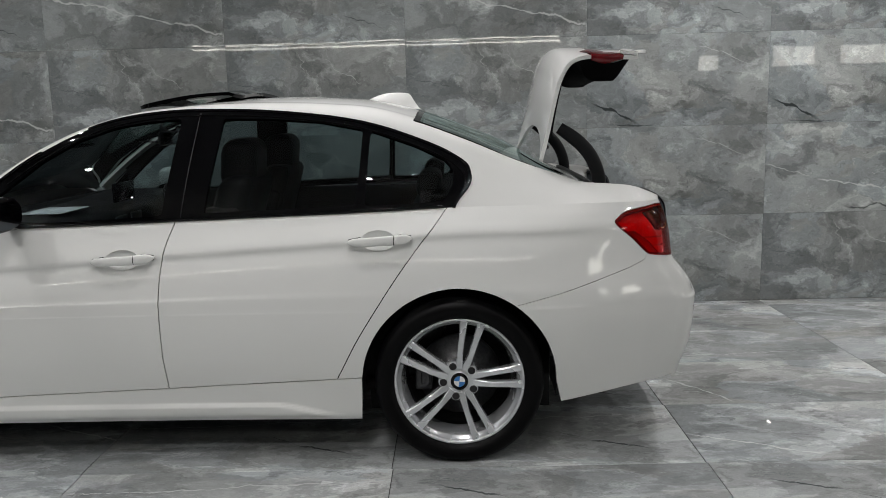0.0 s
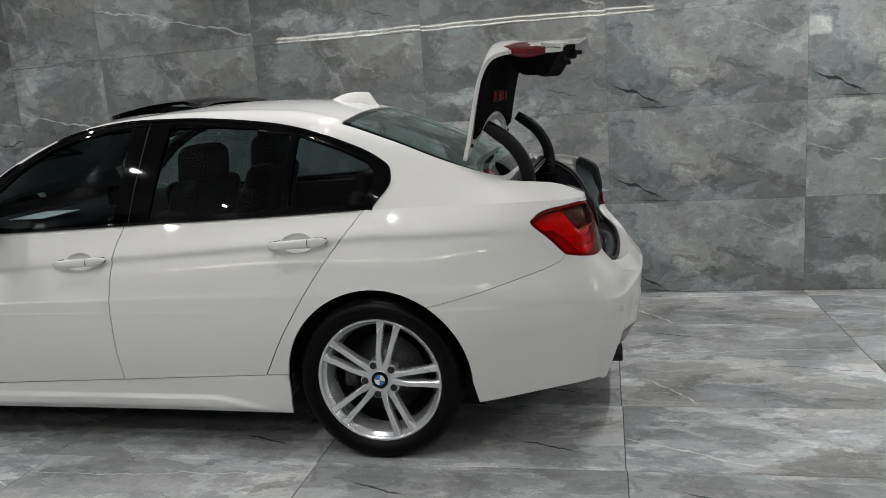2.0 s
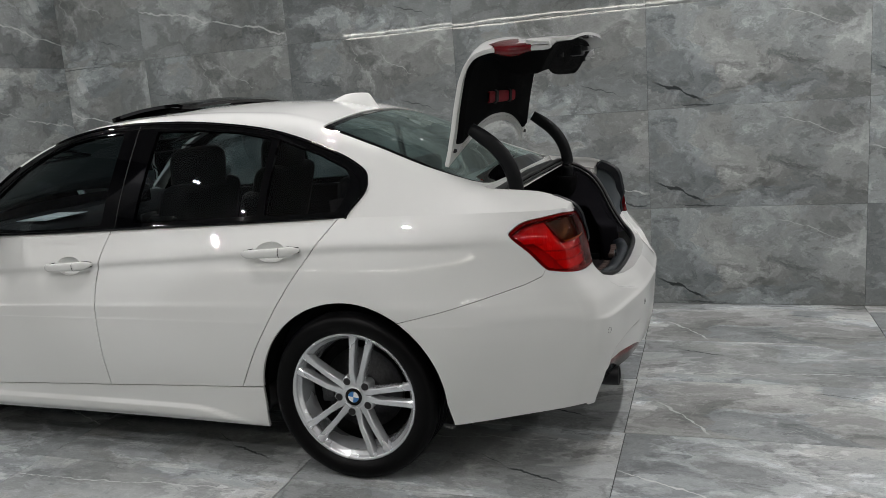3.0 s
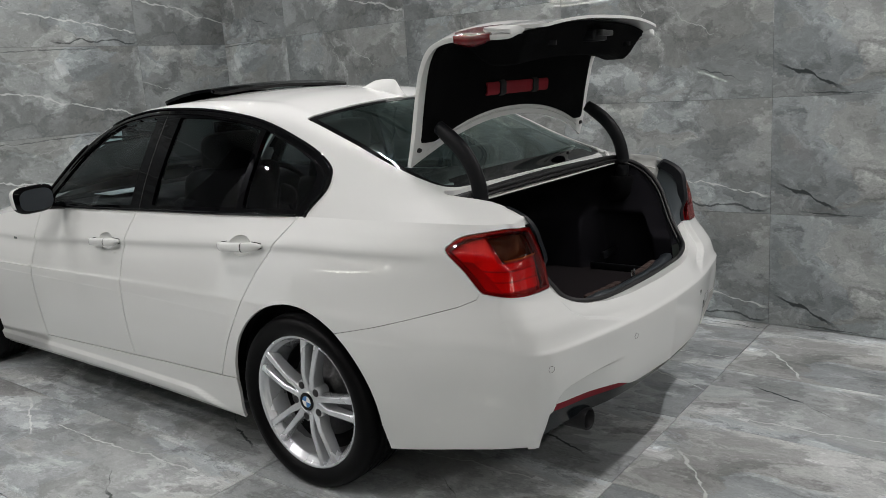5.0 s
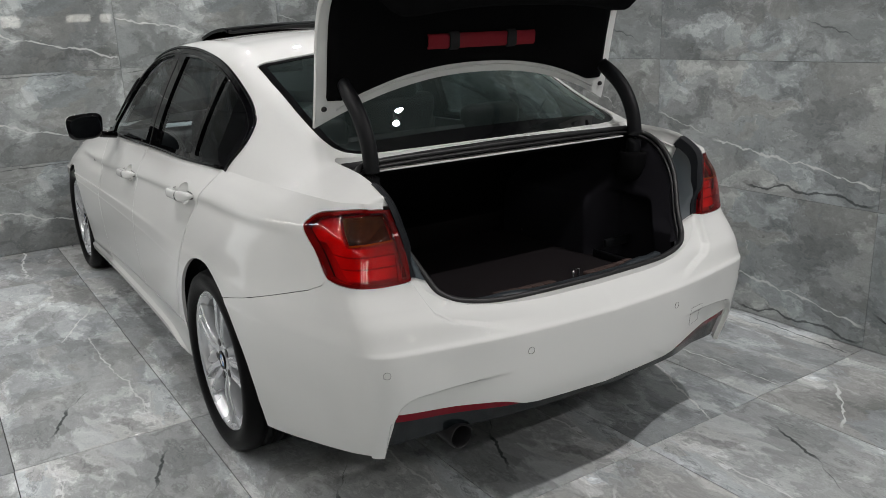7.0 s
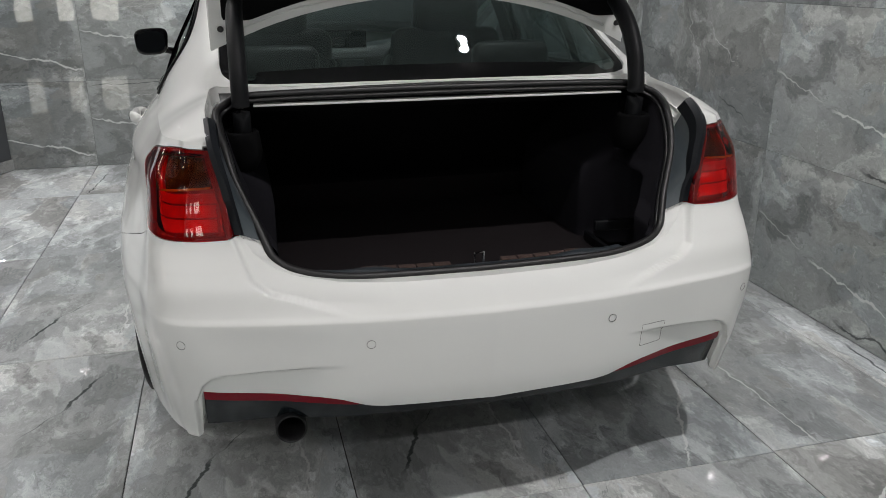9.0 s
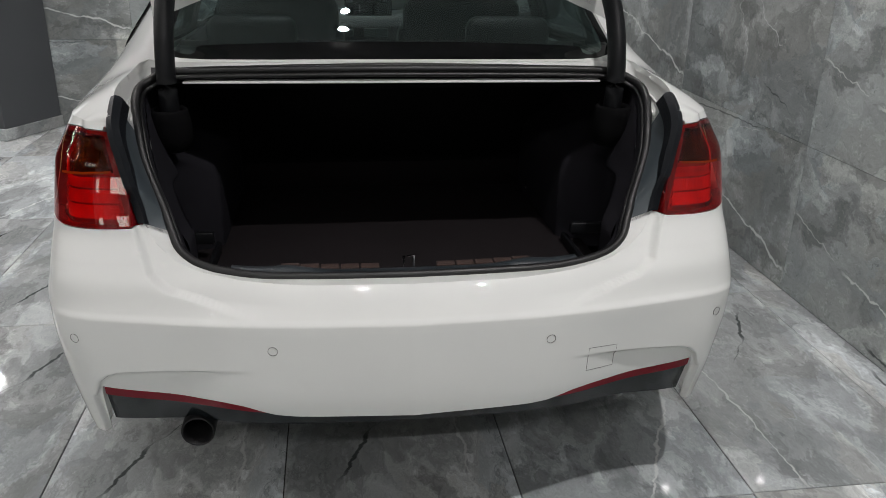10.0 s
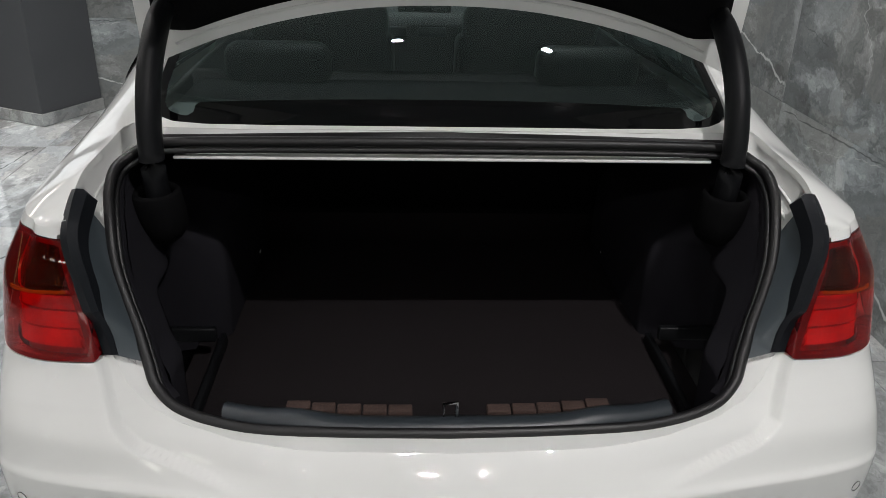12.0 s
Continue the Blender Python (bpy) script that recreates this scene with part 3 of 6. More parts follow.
def lower_grid():
    """Points of the side and rear skin from sill to waistline, right half: [column, row]; column index runs nose to tail middle."""
    X = np.zeros((len(LEV), NODES))
    W = np.zeros_like(X)
    Z = np.zeros_like(X)
    for r, z in enumerate(LEV):
        for c in range(NODES):
            if c < len(FRONT):
                x, w = FRONT[c]
                w = max(0.0, w + FRONT_IN[r] * min(1.0, w / 0.4))
            else:
                x, w = REAR[z][c - len(FRONT)]
            zz = z - DROP[r] * min(max(-x, 0.0), 1.9)
            k = np.interp(x, *FRONT_SQUASH)
            zz = zz if zz < 0.62 else 0.62 + (zz - 0.62) * k
            X[r, c], W[r, c], Z[r, c] = x, w, zz
    rows = np.unique(np.concatenate([np.linspace(0.17, 0.40, 30), np.linspace(0.40, 0.50, 40), np.linspace(0.50, 0.58, 12), np.linspace(0.58, 0.71, 50), np.linspace(0.71, 0.975, 30)]))
    u = np.unique(np.concatenate([np.linspace(0, 4, 14), np.linspace(4, 11, 150), np.linspace(11, 15, 60), np.linspace(15, 18.3, 160), np.linspace(18.3, 20, 40)]))
    G = np.zeros((len(u), len(rows), 3))
    fine = [[herm(LEV, A[:, c], rows) for c in range(NODES)] for A in (X, W, Z)]
    idx = np.arange(NODES)
    for j in range(len(rows)):
        for a in range(3):
            G[:, j, a] = spl(idx, [fine[a][c][j] for c in range(NODES)], u)
    G[:, :, 1] = np.maximum(G[:, :, 1], 0)
    U = np.repeat(u[:, None], len(rows), axis=1)
    R = np.repeat(rows[None, :], len(u), axis=0)
    return G, U, R


LOW, LU, LR = lower_grid()

# bumper sculpting: a pulled-in band above the reflectors, bounded by a rounded arch
def smooth(t):
    t = np.clip(t, 0, 1)
    return t * t * (3 - 2 * t)


_crease = 0.880 - 0.056 * np.clip(-LOW[..., 0], 0, 1.9)
_d = np.clip(_crease - LOW[..., 2], 0, 1)
_fade = smooth((0.62 - LOW[..., 0]) / 0.25) * smooth((LOW[..., 0] + 2.75) / 0.5)
LOW[..., 1] -= 0.0085 * _fade * (_d / 0.022) * np.exp(1 - _d / 0.022)
_w, _z, _x = LOW[..., 1], LOW[..., 2], LOW[..., 0]
_arch = np.interp(_w, [0.33, 0.44, 0.54, 0.62, 0.645, 0.665, 0.682], [0.495, 0.490, 0.482, 0.474, 0.465, 0.447, 0.405])
_pull = smooth((_arch - _z) / 0.012) * smooth((0.692 - _w) / 0.014) * (_x > 0.8)
LOW[..., 0] -= 0.019 * _pull * smooth((_w - 0.33) / 0.22)

# stepped recess in which the closed lid lies
_rw = np.interp(LOW[..., 2], [0.600, 0.625, 0.642, 0.655, 0.680, 0.713, 0.760], [0.30, 0.38, 0.445, 0.500, 0.538, 0.552, 0.570])
LOW[..., 0] -= 0.025 * smooth((_rw - LOW[..., 1] + 0.006) / 0.011) * smooth((LOW[..., 1] - 0.22) / 0.26) * smooth((LOW[..., 2] - 0.602) / 0.035) * (LU > 15)
_kick = 0.243 - 0.055 * smooth((LOW[..., 0] + 0.72) / 0.30)
LOW[..., 1] += 0.013 * smooth((_kick - LOW[..., 2]) / 0.010) * smooth((LOW[..., 2] - 0.17) / 0.03) * smooth((-0.36 - LOW[..., 0]) / 0.04) * (LOW[..., 0] > -2.5)

EDGE_X = [-2.02, -1.90, -1.776, -1.66, -1.52, -1.31, -1.10, -0.80, -0.50, -0.33, -0.14, 0.06, 0.254, 0.40, 0.50, 0.60, 0.70, 0.81]
EDGE_Z = [0.955, 1.055, 1.150, 1.225, 1.292, 1.352, 1.374, 1.380, 1.367, 1.350, 1.297, 1.218, 1.132, 1.080, 1.048, 1.040, 1.028, 0.985]
MID_Z = [1.010, 1.070, 1.135, 1.200, 1.272, 1.362, 1.402, 1.420, 1.410, 1.393, 1.347, 1.272, 1.188, 1.100, 1.051, 1.036, 1.022, 0.980]
EDGE_W = [0.715, 0.685, 0.655, 0.628, 0.603, 0.580, 0.568, 0.562, 0.566, 0.570, 0.578, 0.585, 0.590, 0.595, 0.599, 0.604, 0.608, 0.605]


def upper_grid():
    """Points of the glasshouse, roof and rear deck, right half: [column along x, row from waist to middle line]."""
    top = LOW[:, -1, :]
    keep = LU[:, -1] <= 18.16
    tx, tw, tz = top[keep, 0], top[keep, 1], top[keep, 2]
    xs = np.concatenate([np.linspace(-2.02, 0.755, 187), np.linspace(0.758, 0.807, 26)])
    v = np.linspace(0, 1, 64)
    G = np.zeros((len(xs), len(v), 3))
    for i, x in enumerate(xs):
        wb, zb = np.interp(x, tx, tw), np.interp(x, tx, tz)
        we, ze, zc = (float(spl(EDGE_X, a, x)) for a in (EDGE_W, EDGE_Z, MID_Z))
        A, E = np.array([wb, zb]), np.array([min(we, wb), ze])
        n = np.array([E[1] - A[1], A[0] - E[0]])
        n = n / (np.linalg.norm(n) + 1e-9)
        L = np.linalg.norm(E - A)
        pts = [A + (E - A) * t + n * b * L for t, b in ((0, 0), (0.25, 0.028), (0.5, 0.036), (0.75, 0.030), (0.94, 0.012))]
        for f in (0.955, 0.86, 0.68, 0.45, 0.22, 0.0):
            pts.append(np.array([E[0] * f, ze + (zc - ze) * (1 - f**2.2)]))
        pts = np.array(pts)
        s = np.concatenate([[0], np.cumsum(np.maximum(np.linalg.norm(np.diff(pts, axis=0), axis=1), 1e-4))])
        q = v * s[-1]
        G[i, :, 0], G[i, :, 1], G[i, :, 2] = x, spl(s, pts[:, 0], q), spl(s, pts[:, 1], q)
    G[:, -1, 1] = 0
    return G


UP = upper_grid()
UX, UW, UZ = UP[..., 0], UP[..., 1], UP[..., 2]
LX, LW, LZ = LOW[..., 0], LOW[..., 1], LOW[..., 2]

# outlines in side view (x, z)
DLO = smooth_poly([(-2.08, 0.86), (-1.5, 0.86), (-0.9, 0.86), (-0.3, 0.86), (-0.045, 0.90), (0.0, 0.99), (0.052, 1.055), (0.058, 1.10), (0.03, 1.145), (-0.10, 1.215), (-0.36, 1.303), (-0.69, 1.350), (-0.99, 1.364), (-1.18, 1.358), (-1.36, 1.330), (-1.50, 1.280), (-1.66, 1.196), (-1.80, 1.098), (-1.93, 0.995), (-2.04, 0.90)], 5)
PANE_FRONT = [(-1.86, 0.945), (-1.86, 0.985), (-1.74, 1.085), (-1.62, 1.178), (-1.48, 1.255), (-1.34, 1.303), (-1.20, 1.325), (-1.072, 1.332), (-1.10, 1.15), (-1.128, 0.968), (-1.4, 0.955)]
PANE_REAR = [(-0.965, 0.973), (-0.935, 1.15), (-0.905, 1.328), (-0.70, 1.322), (-0.52, 1.305), (-0.355, 1.272), (-0.365, 1.13), (-0.378, 0.993), (-0.65, 0.983)]
PANE_QUARTER = [(-0.345, 0.990), (-0.335, 1.13), (-0.325, 1.268), (-0.155, 1.208), (-0.035, 1.150), (-0.004, 1.110), (-0.008, 1.060), (-0.043, 0.998), (-0.20, 0.992)]
SEAM_B = [(-1.06, 1.0), (-1.073, 0.945), (-1.100, 0.865), (-1.122, 0.76), (-1.130, 0.62), (-1.130, 0.45), (-1.122, 0.34), (-1.112, 0.10)]
SEAM_R = [(-0.01, 1.0), (-0.034, 0.973), (-0.075, 0.92), (-0.130, 0.854), (-0.217, 0.741), (-0.316, 0.596), (-0.385, 0.487), (-0.440, 0.385), (-0.465, 0.335), (-0.50, 0.10)]
SEAM_F = [(-1.93, 1.0), (-1.945, 0.85), (-1.955, 0.60), (-1.945, 0.40), (-1.93, 0.10)]


def right_of(curve, X, Z):
    """Distance behind (rear of) a seam drawn from top to bottom."""
    c = np.array(curve)[::-1]
    return X - herm(c[:, 1], c[:, 0], Z)


def sill_line(X):
    return np.interp(X, [-2.5, -1.777, -1.12, -0.371, 0], [0.262, 0.284, 0.308, 0.343, 0.36])


def wheel_hole(X, Z, cx, r=0.370, foot=0.382):
    d = np.hypot(X - cx, Z - 0.315)
    low = np.abs(X - cx) - np.where(X < cx, foot, foot + 0.012) - 0.02 * np.clip((0.315 - Z) / 0.12, -1, 1) * (X > cx)
    return np.where(Z > 0.315, d - r, np.maximum(np.abs(X - cx) - r - (0.315 - Z) * np.where(X > cx, 0.22, 0.06), -1))


ARCH_R, ARCH_F = wheel_hole(LX, LZ, 0.0), wheel_hole(LX, LZ, -2.81, 0.352)
GAP = 0.0022
SILL = LZ - sill_line(LX)
BS, RS, FS = (right_of(s, LX, LZ) for s in (SEAM_B, SEAM_R, SEAM_F))
BUMP_LINE = np.where(LX < 0.1, -1.0, 1.0) * np.interp(LX, [-1, 0.15, 0.224, 0.379, 0.526, 0.66, 0.715, 0.74], [0.60, 0.605, 0.617, 0.654, 0.694, 0.733, 0.757, 0.80])
LAMP_POLY = smooth_poly([(a * 0.09, z) for a, z in ((14.66, 0.897), (14.85, 0.918), (15.2, 0.938), (15.7, 0.950), (16.5, 0.958), (17.3, 0.960), (18.0, 0.957), (18.02, 0.95), (18.01, 0.86), (17.99, 0.775), (17.98, 0.766), (17.4, 0.763), (16.4, 0.768), (15.75, 0.776), (15.5, 0.785), (15.1, 0.838))], 4)
LAMP = inside(LAMP_POLY, LU * 0.09, LZ)
HOLE_POLY = [(-0.2, 0.667), (0.2, 0.668), (0.35, 0.672), (0.44, 0.682), (0.49, 0.698), (0.53, 0.727), (0.555, 0.763), (0.575, 0.86), (0.600, 0.957), (0.605, 1.2), (-0.2, 1.2)]
HOLE_EDGE = ([0, 0.2, 0.35, 0.44, 0.49, 0.53, 0.555], [0.667, 0.668, 0.672, 0.682, 0.698, 0.727, 0.763])
HOLE = np.where(LU > 15.5, inside(HOLE_POLY, LW, LZ), -1.0)
BUMP_LOW = np.interp(LX, [0.3, 0.398, 0.62, 0.868, 1.2], [0.222, 0.229, 0.262, 0.290, 0.30])


def bumper_floor(W):
    """Lower white edge of the rear bumper across the car."""
    return np.interp(W, [0, 0.26, 0.30, 0.36, 0.40, 0.50, 0.670, 0.680, 0.71], [0.366, 0.373, 0.378, 0.399, 0.405, 0.412, 0.420, 0.28, 0.28])


def flanged(bm, depth=0.012):
    """Turn the open rim of a panel inwards, sharp along its edge."""
    bmesh.ops.remove_doubles(bm, verts=bm.verts[:], dist=2e-4)
    bmesh.ops.recalc_face_normals(bm, faces=bm.faces[:])
    bm.normal_update()
    rim = [e for e in bm.edges if len(e.link_faces) == 1]
    tot = 0.0
    for f in bm.faces:
        c = f.calc_center_median()
        tot += f.normal.dot(Vector((0.3 * (c.x + 1.0), c.y, 0.7 * (c.z - 0.6)))) * f.calc_area()
    way = -1.0 if tot > 0 else 1.0
    inner = {}
    for e in rim:
        for v in e.verts:
            if v not in inner:
                inner[v] = v.normal.copy()
    low = {v: bm.verts.new(v.co + n * way * depth) for v, n in inner.items()}
    for e in rim:
        a, b = e.verts
        if abs(a.co.y) < 1e-4 and abs(b.co.y) < 1e-4:
            continue
        try:
            bm.faces.new((a, b, low[b], low[a]))
            e.smooth = False
        except ValueError:
            pass
    bmesh.ops.recalc_face_normals(bm, faces=bm.faces[:])
    return bm


def panel(pieces, sign, depth=0.012, inset=0.0):
    """One sheet-metal panel from clipped pieces (grid, fields)."""
    bm = bmesh.new()
    for grid, fields in pieces:
        add(bm, clipped(grid, fields, sign, 0.0, inset))
    return flanged(bm, depth) if depth > 0 else bm


DLO_F = inside(DLO, UX, UZ)
WPOLY = [(-0.150, -0.2), (-0.150, 0.2), (-0.152, 0.40), (-0.158, 0.566), (-0.02, 0.572), (0.20, 0.574), (0.36, 0.574), (0.42, 0.568), (0.455, 0.550), (0.475, 0.515), (0.484, 0.45), (0.488, 0.30), (0.490, -0.2)]
WIN = inside(WPOLY, UX, UW)
LIDPOLY = [(0.503, -0.2), (0.503, 0.40), (0.497, 0.54), (0.487, 0.575), (0.478, 0.592), (0.50, 0.604), (0.58, 0.608), (0.70, 0.612), (0.77, 0.608), (0.84, 0.600), (1.0, 0.4), (1.0, -0.2)]
LIDF = inside(LIDPOLY, UX, UW)
SCREEN = np.minimum(np.minimum(np.interp(UX, EDGE_X, EDGE_W) - 0.05 - UW, -1.16 - 0.10 * (UW / 0.5) ** 2 - UX), np.where(UX < -1.0, 1.0, -1.0))
ROOFHOLE = inside([(-1.16, -0.3), (-1.16, 0.33), (-1.13, 0.37), (-0.93, 0.38), (-0.90, 0.34), (-0.90, -0.3)], UX, UW)

# the bare strip between the lamp and the boot opening belongs to the lamp bracket
STRIP = np.maximum.reduce([(17.93 - LU) * 0.09, 0.768 - LZ, LZ - 0.966])
sides = ((-1.0, "left"), (1.0, "right"))


def rear_quarter_pieces():
    low = [RS - GAP, ARCH_R, np.where(LX < 0, SILL - GAP, 1.0), LZ - BUMP_LINE - 0.001, -LAMP - 0.002, STRIP, -HOLE, np.where(LU < 18.6, 1.0, -1.0), np.maximum((15.40 - LU) * 0.09 + (LZ - 0.72) * 0.5, LZ - 0.779)]
    up = [-DLO_F, -WIN - 0.003, -LIDF, -SCREEN - 0.004, -ROOFHOLE, UX + 2.0]
    return [(LOW, low), (UP, up)]


def build_shell():
    bm = bmesh.new()
    for s in (-1.0, 1.0):
        for g, f in rear_quarter_pieces():
            add(bm, clipped(g, f, s, 0.0))
    part("body_shell", flanged(bm), M_PAINT, CAR, "white roof, pillars and rear wings in glossy paint")


def build_doors():
    for s, _ in sides:
        fd = panel([(LOW, [FS - GAP, -BS - GAP, SILL - GAP, cup_field(*HANDLES[0][:2])])], s)
        rd = panel([(LOW, [BS - GAP, -RS - GAP, SILL - GAP, ARCH_R, cup_field(*HANDLES[1][:2])])], s)
        f = part("front_door", fd, M_PAINT, CAR)
        r = part("rear_door", rd, M_PAINT, CAR)
        for ob, h in ((f, HANDLES[0]), (r, HANDLES[1])):
            door_handle(ob, s, *h)
        fen = panel([(LOW, [-FS - GAP, ARCH_F, LX + 3.10, LZ - 0.20])], s)
        part("front_wing", fen, M_PAINT, CAR)
        sill = panel([(LOW, [-SILL - GAP, LX + 2.455, -LX - 0.372, ARCH_R, ARCH_F])], s)
        sk = part("side_skirt", sill, M_PAINT, CAR)
    nose = bmesh.new()
    for s in (-1.0, 1.0):
        add(nose, clipped(LOW, [-LX - 3.105, LZ - 0.20], s, 0.0))
    part("front_bumper", flanged(nose), M_PAINT, CAR)


def side_width(x, z):
    """Half width of the side skin at x, z."""
    i = np.argmin((LX - x) ** 2 + (LZ - z) ** 2 + (LU > 14) * 9)
    a, b = np.unravel_index(i, LX.shape)
    b = min(max(b, 1), LX.shape[1] - 2)
    J = np.array([[LX[a + 1, b] - LX[a - 1, b], LZ[a + 1, b] - LZ[a - 1, b]], [LX[a, b + 1] - LX[a, b - 1], LZ[a, b + 1] - LZ[a, b - 1]]])
    d = np.array([LW[a + 1, b] - LW[a - 1, b], LW[a, b + 1] - LW[a, b - 1]])
    g = np.linalg.solve(J, d)
    return LW[a, b] + g[0] * (x - LX[a, b]) + g[1] * (z - LZ[a, b])


HANDLES = ((-1.262, 0.813, 0.05), (-0.285, 0.868, 0.045))
CUP_W, CUP_H = 0.066, 0.038


def cup_field(x0, z0):
    return np.hypot((LX - x0 + 0.006) / CUP_W, (LZ - z0 + 0.003) / CUP_H) * CUP_H - CUP_H


def door_handle(door, s, x0, z0, tilt):
    """Pull handle, lock cap and the dished cup behind it."""
    w = side_width(x0, z0)
    n = 26
    bm = bmesh.new()
    rings = []
    for k in range(n + 1):
        t = k / n
        x = -0.122 + 0.244 * t
        end = min(1.0, math.sin(math.pi * min(1, max(0.0, t))) * 2.6)
        half_h = 0.0030 + 0.0160 * end ** 0.6 * (0.80 + 0.20 * t)
        stand = 0.006 + 0.030 * min(1.0, math.sin(math.pi * t) * 1.5) ** 0.8
        ww = side_width(x0 + x, z0 + tilt * x)
        ring = []
        for a in range(16):
            c, e = math.cos(2 * math.pi * a / 16), math.sin(2 * math.pi * a / 16)
            ring.append(bm.verts.new((x0 + x, s * (ww + stand + 0.010 * math.copysign(abs(c) ** 0.7, c)), z0 + tilt * x + half_h * math.copysign(abs(e) ** 0.8, e))))
        rings.append(ring)
    for A, B in zip(rings, rings[1:]):
        for a in range(16):
            bm.faces.new((A[a], A[(a + 1) % 16], B[(a + 1) % 16], B[a]))
    bm.faces.new(rings[0])
    bm.faces.new(rings[-1])
    bmesh.ops.recalc_face_normals(bm, faces=bm.faces[:])
    part("handle", bm, M_PAINT, door)
    ring = [(x0 + 0.055, s * (w + 0.0365 + 0.0112 * math.cos(a)), z0 + tilt * 0.055 + 0.0172 * math.sin(a)) for a in np.linspace(-1.6, 1.6, 14)]
    part("lock_joint", tube(ring, 0.0015, 5), M_RUBBER, door)
    edge = []
    for x in np.linspace(-0.118, 0.118, 16):
        ww = side_width(x0 + x, z0 + tilt * x - 0.014)
        edge.append((x0 + x, s * (ww + 0.004 + 0.006 * math.sin(math.pi * (x + 0.122) / 0.244)), z0 + tilt * x - 0.0180 * math.sin(math.pi * (x + 0.130) / 0.26) ** 0.4))
    part("handle_gasket", tube(edge, 0.0021, 6), M_RUBBER, door)
    upper = [(x, y, 2 * (z0 + tilt * (x - x0)) - z) for x, y, z in edge if abs(x - x0) > 0.07]
    for end in (upper[: len(upper) // 2], upper[len(upper) // 2 :]):
        part("handle_gasket", tube(end, 0.0016, 6), M_RUBBER, door)
    bm = bmesh.new()
    rings = []
    for f in (1.0, 0.94, 0.8, 0.6, 0.35, 0.0):
        ring = []
        for a in range(40):
            c, e = math.cos(2 * math.pi * a / 40), math.sin(2 * math.pi * a / 40)
            x, z = x0 - 0.006 + CUP_W * f * c, z0 - 0.003 + CUP_H * f * e
            ring.append(bm.verts.new((x, s * (side_width(x, z) - 0.026 * (1 - f ** 2.4)), z)))
        rings.append(ring)
    for A, B in zip(rings, rings[1:]):
        for a in range(40):
            bm.faces.new((A[a], A[(a + 1) % 40], B[(a + 1) % 40], B[a]))
    bmesh.ops.remove_doubles(bm, verts=bm.verts[:], dist=1e-5)
    bmesh.ops.recalc_face_normals(bm, faces=bm.faces[:])
    part("handle_cup", bm, M_PAINT, door)


def upper_width(x, z):
    """Half width of the glasshouse side at x, z."""
    f = min(max((x - UX[0, 0]) / (UX[1, 0] - UX[0, 0]), 0.0), len(UX) - 1.001)
    i = int(f)
    a, b = (float(np.interp(z, UZ[k], UW[k])) for k in (i, i + 1))
    return a + (b - a) * (f - i)


def build_side_windows():
    for s, _ in sides:
        fields = [DLO_F]
        fr = [inside(p, UX, UZ) for p in (PANE_FRONT, PANE_REAR, PANE_QUARTER)]
        trim = panel([(UP, [DLO_F - 0.001] + [-f for f in fr] + [UX + 2.0])], s, 0.016)
        part("window_trim", trim, M_BLACKGLOSS, CAR, "gloss black window surround and door pillars")
        for f, nm in zip(fr, ("front_side_window", "rear_side_window", "quarter_window")):
            g = part(nm, panel([(UP, [f + 0.004])], s, 0, inset=0.008), M_GLASS, CAR, "dark tinted glass")
            g.visible_shadow = False
        # raised outer bead of the window surround and the waist moulding
        bead = [(p[0], p[1]) for p in DLO if p[1] > 0.97 and p[0] > -1.95]
        part("surround_bead", tube([(x, s * (upper_width(x, z) + 0.002), z) for x, z in bead], 0.006, 8), M_BLACKGLOSS, CAR)
        inner = [(x - 0.020 * (x + 0.75) / 0.8, z - 0.020) for x, z in bead if z > 1.02 and x > -1.8]
        part("surround_step", tube([(x, s * (upper_width(x, z) + 0.001), z) for x, z in inner], 0.0035, 6), M_BLACKGLOSS, CAR)
        waist = []
        for x in np.linspace(-1.9, -0.05, 30):
            i = np.argmin(np.abs(UX[:, 0] - x))
            waist.append((x, s * (UW[i, 0] + 0.001), UZ[i, 0] + 0.006))
        part("waist_moulding", tube(waist, 0.007, 8), M_BLACKGLOSS, CAR)
        # gloss pillar shut line
        gap = [(-1.000 - 0.055 * t, 0, 1.352 - 0.40 * t) for t in np.linspace(0, 1, 10)]
        pts = []
        for x, _, z in gap:
            pts.append((x, s * (upper_width(x, z) + 0.0005), z))
        part("pillar_joint", tube(pts, 0.0022, 6), M_RUBBER, CAR)


def build_screens():
    bm, bg, bw = bmesh.new(), bmesh.new(), bmesh.new()
    for s in (-1.0, 1.0):
        inner = np.minimum(WIN - 0.022, np.maximum(0.418 - UX, UW - 0.485))
        add(bm, clipped(UP, [WIN, -inner], s, 0.0, 0.004))
        add(bg, clipped(UP, [inner + 0.001], s, 0.0, 0.005))
        add(bw, clipped(UP, [SCREEN + 0.002], s, 0.0, 0.004))
    for b in (bm, bg, bw):
        bmesh.ops.remove_doubles(b, verts=b.verts[:], dist=1e-4)
        bmesh.ops.recalc_face_normals(b, faces=b.faces[:])
    part("rear_window_border", bm, M_BLACKGLOSS, CAR, "black border of the rear window")
    g = part("rear_window", bg, M_REARGLASS, CAR, "greenish tinted rear window")
    g.visible_shadow = False
    g = part("windscreen", bw, M_REARGLASS, CAR, "greenish tinted windscreen")
    g.visible_shadow = False


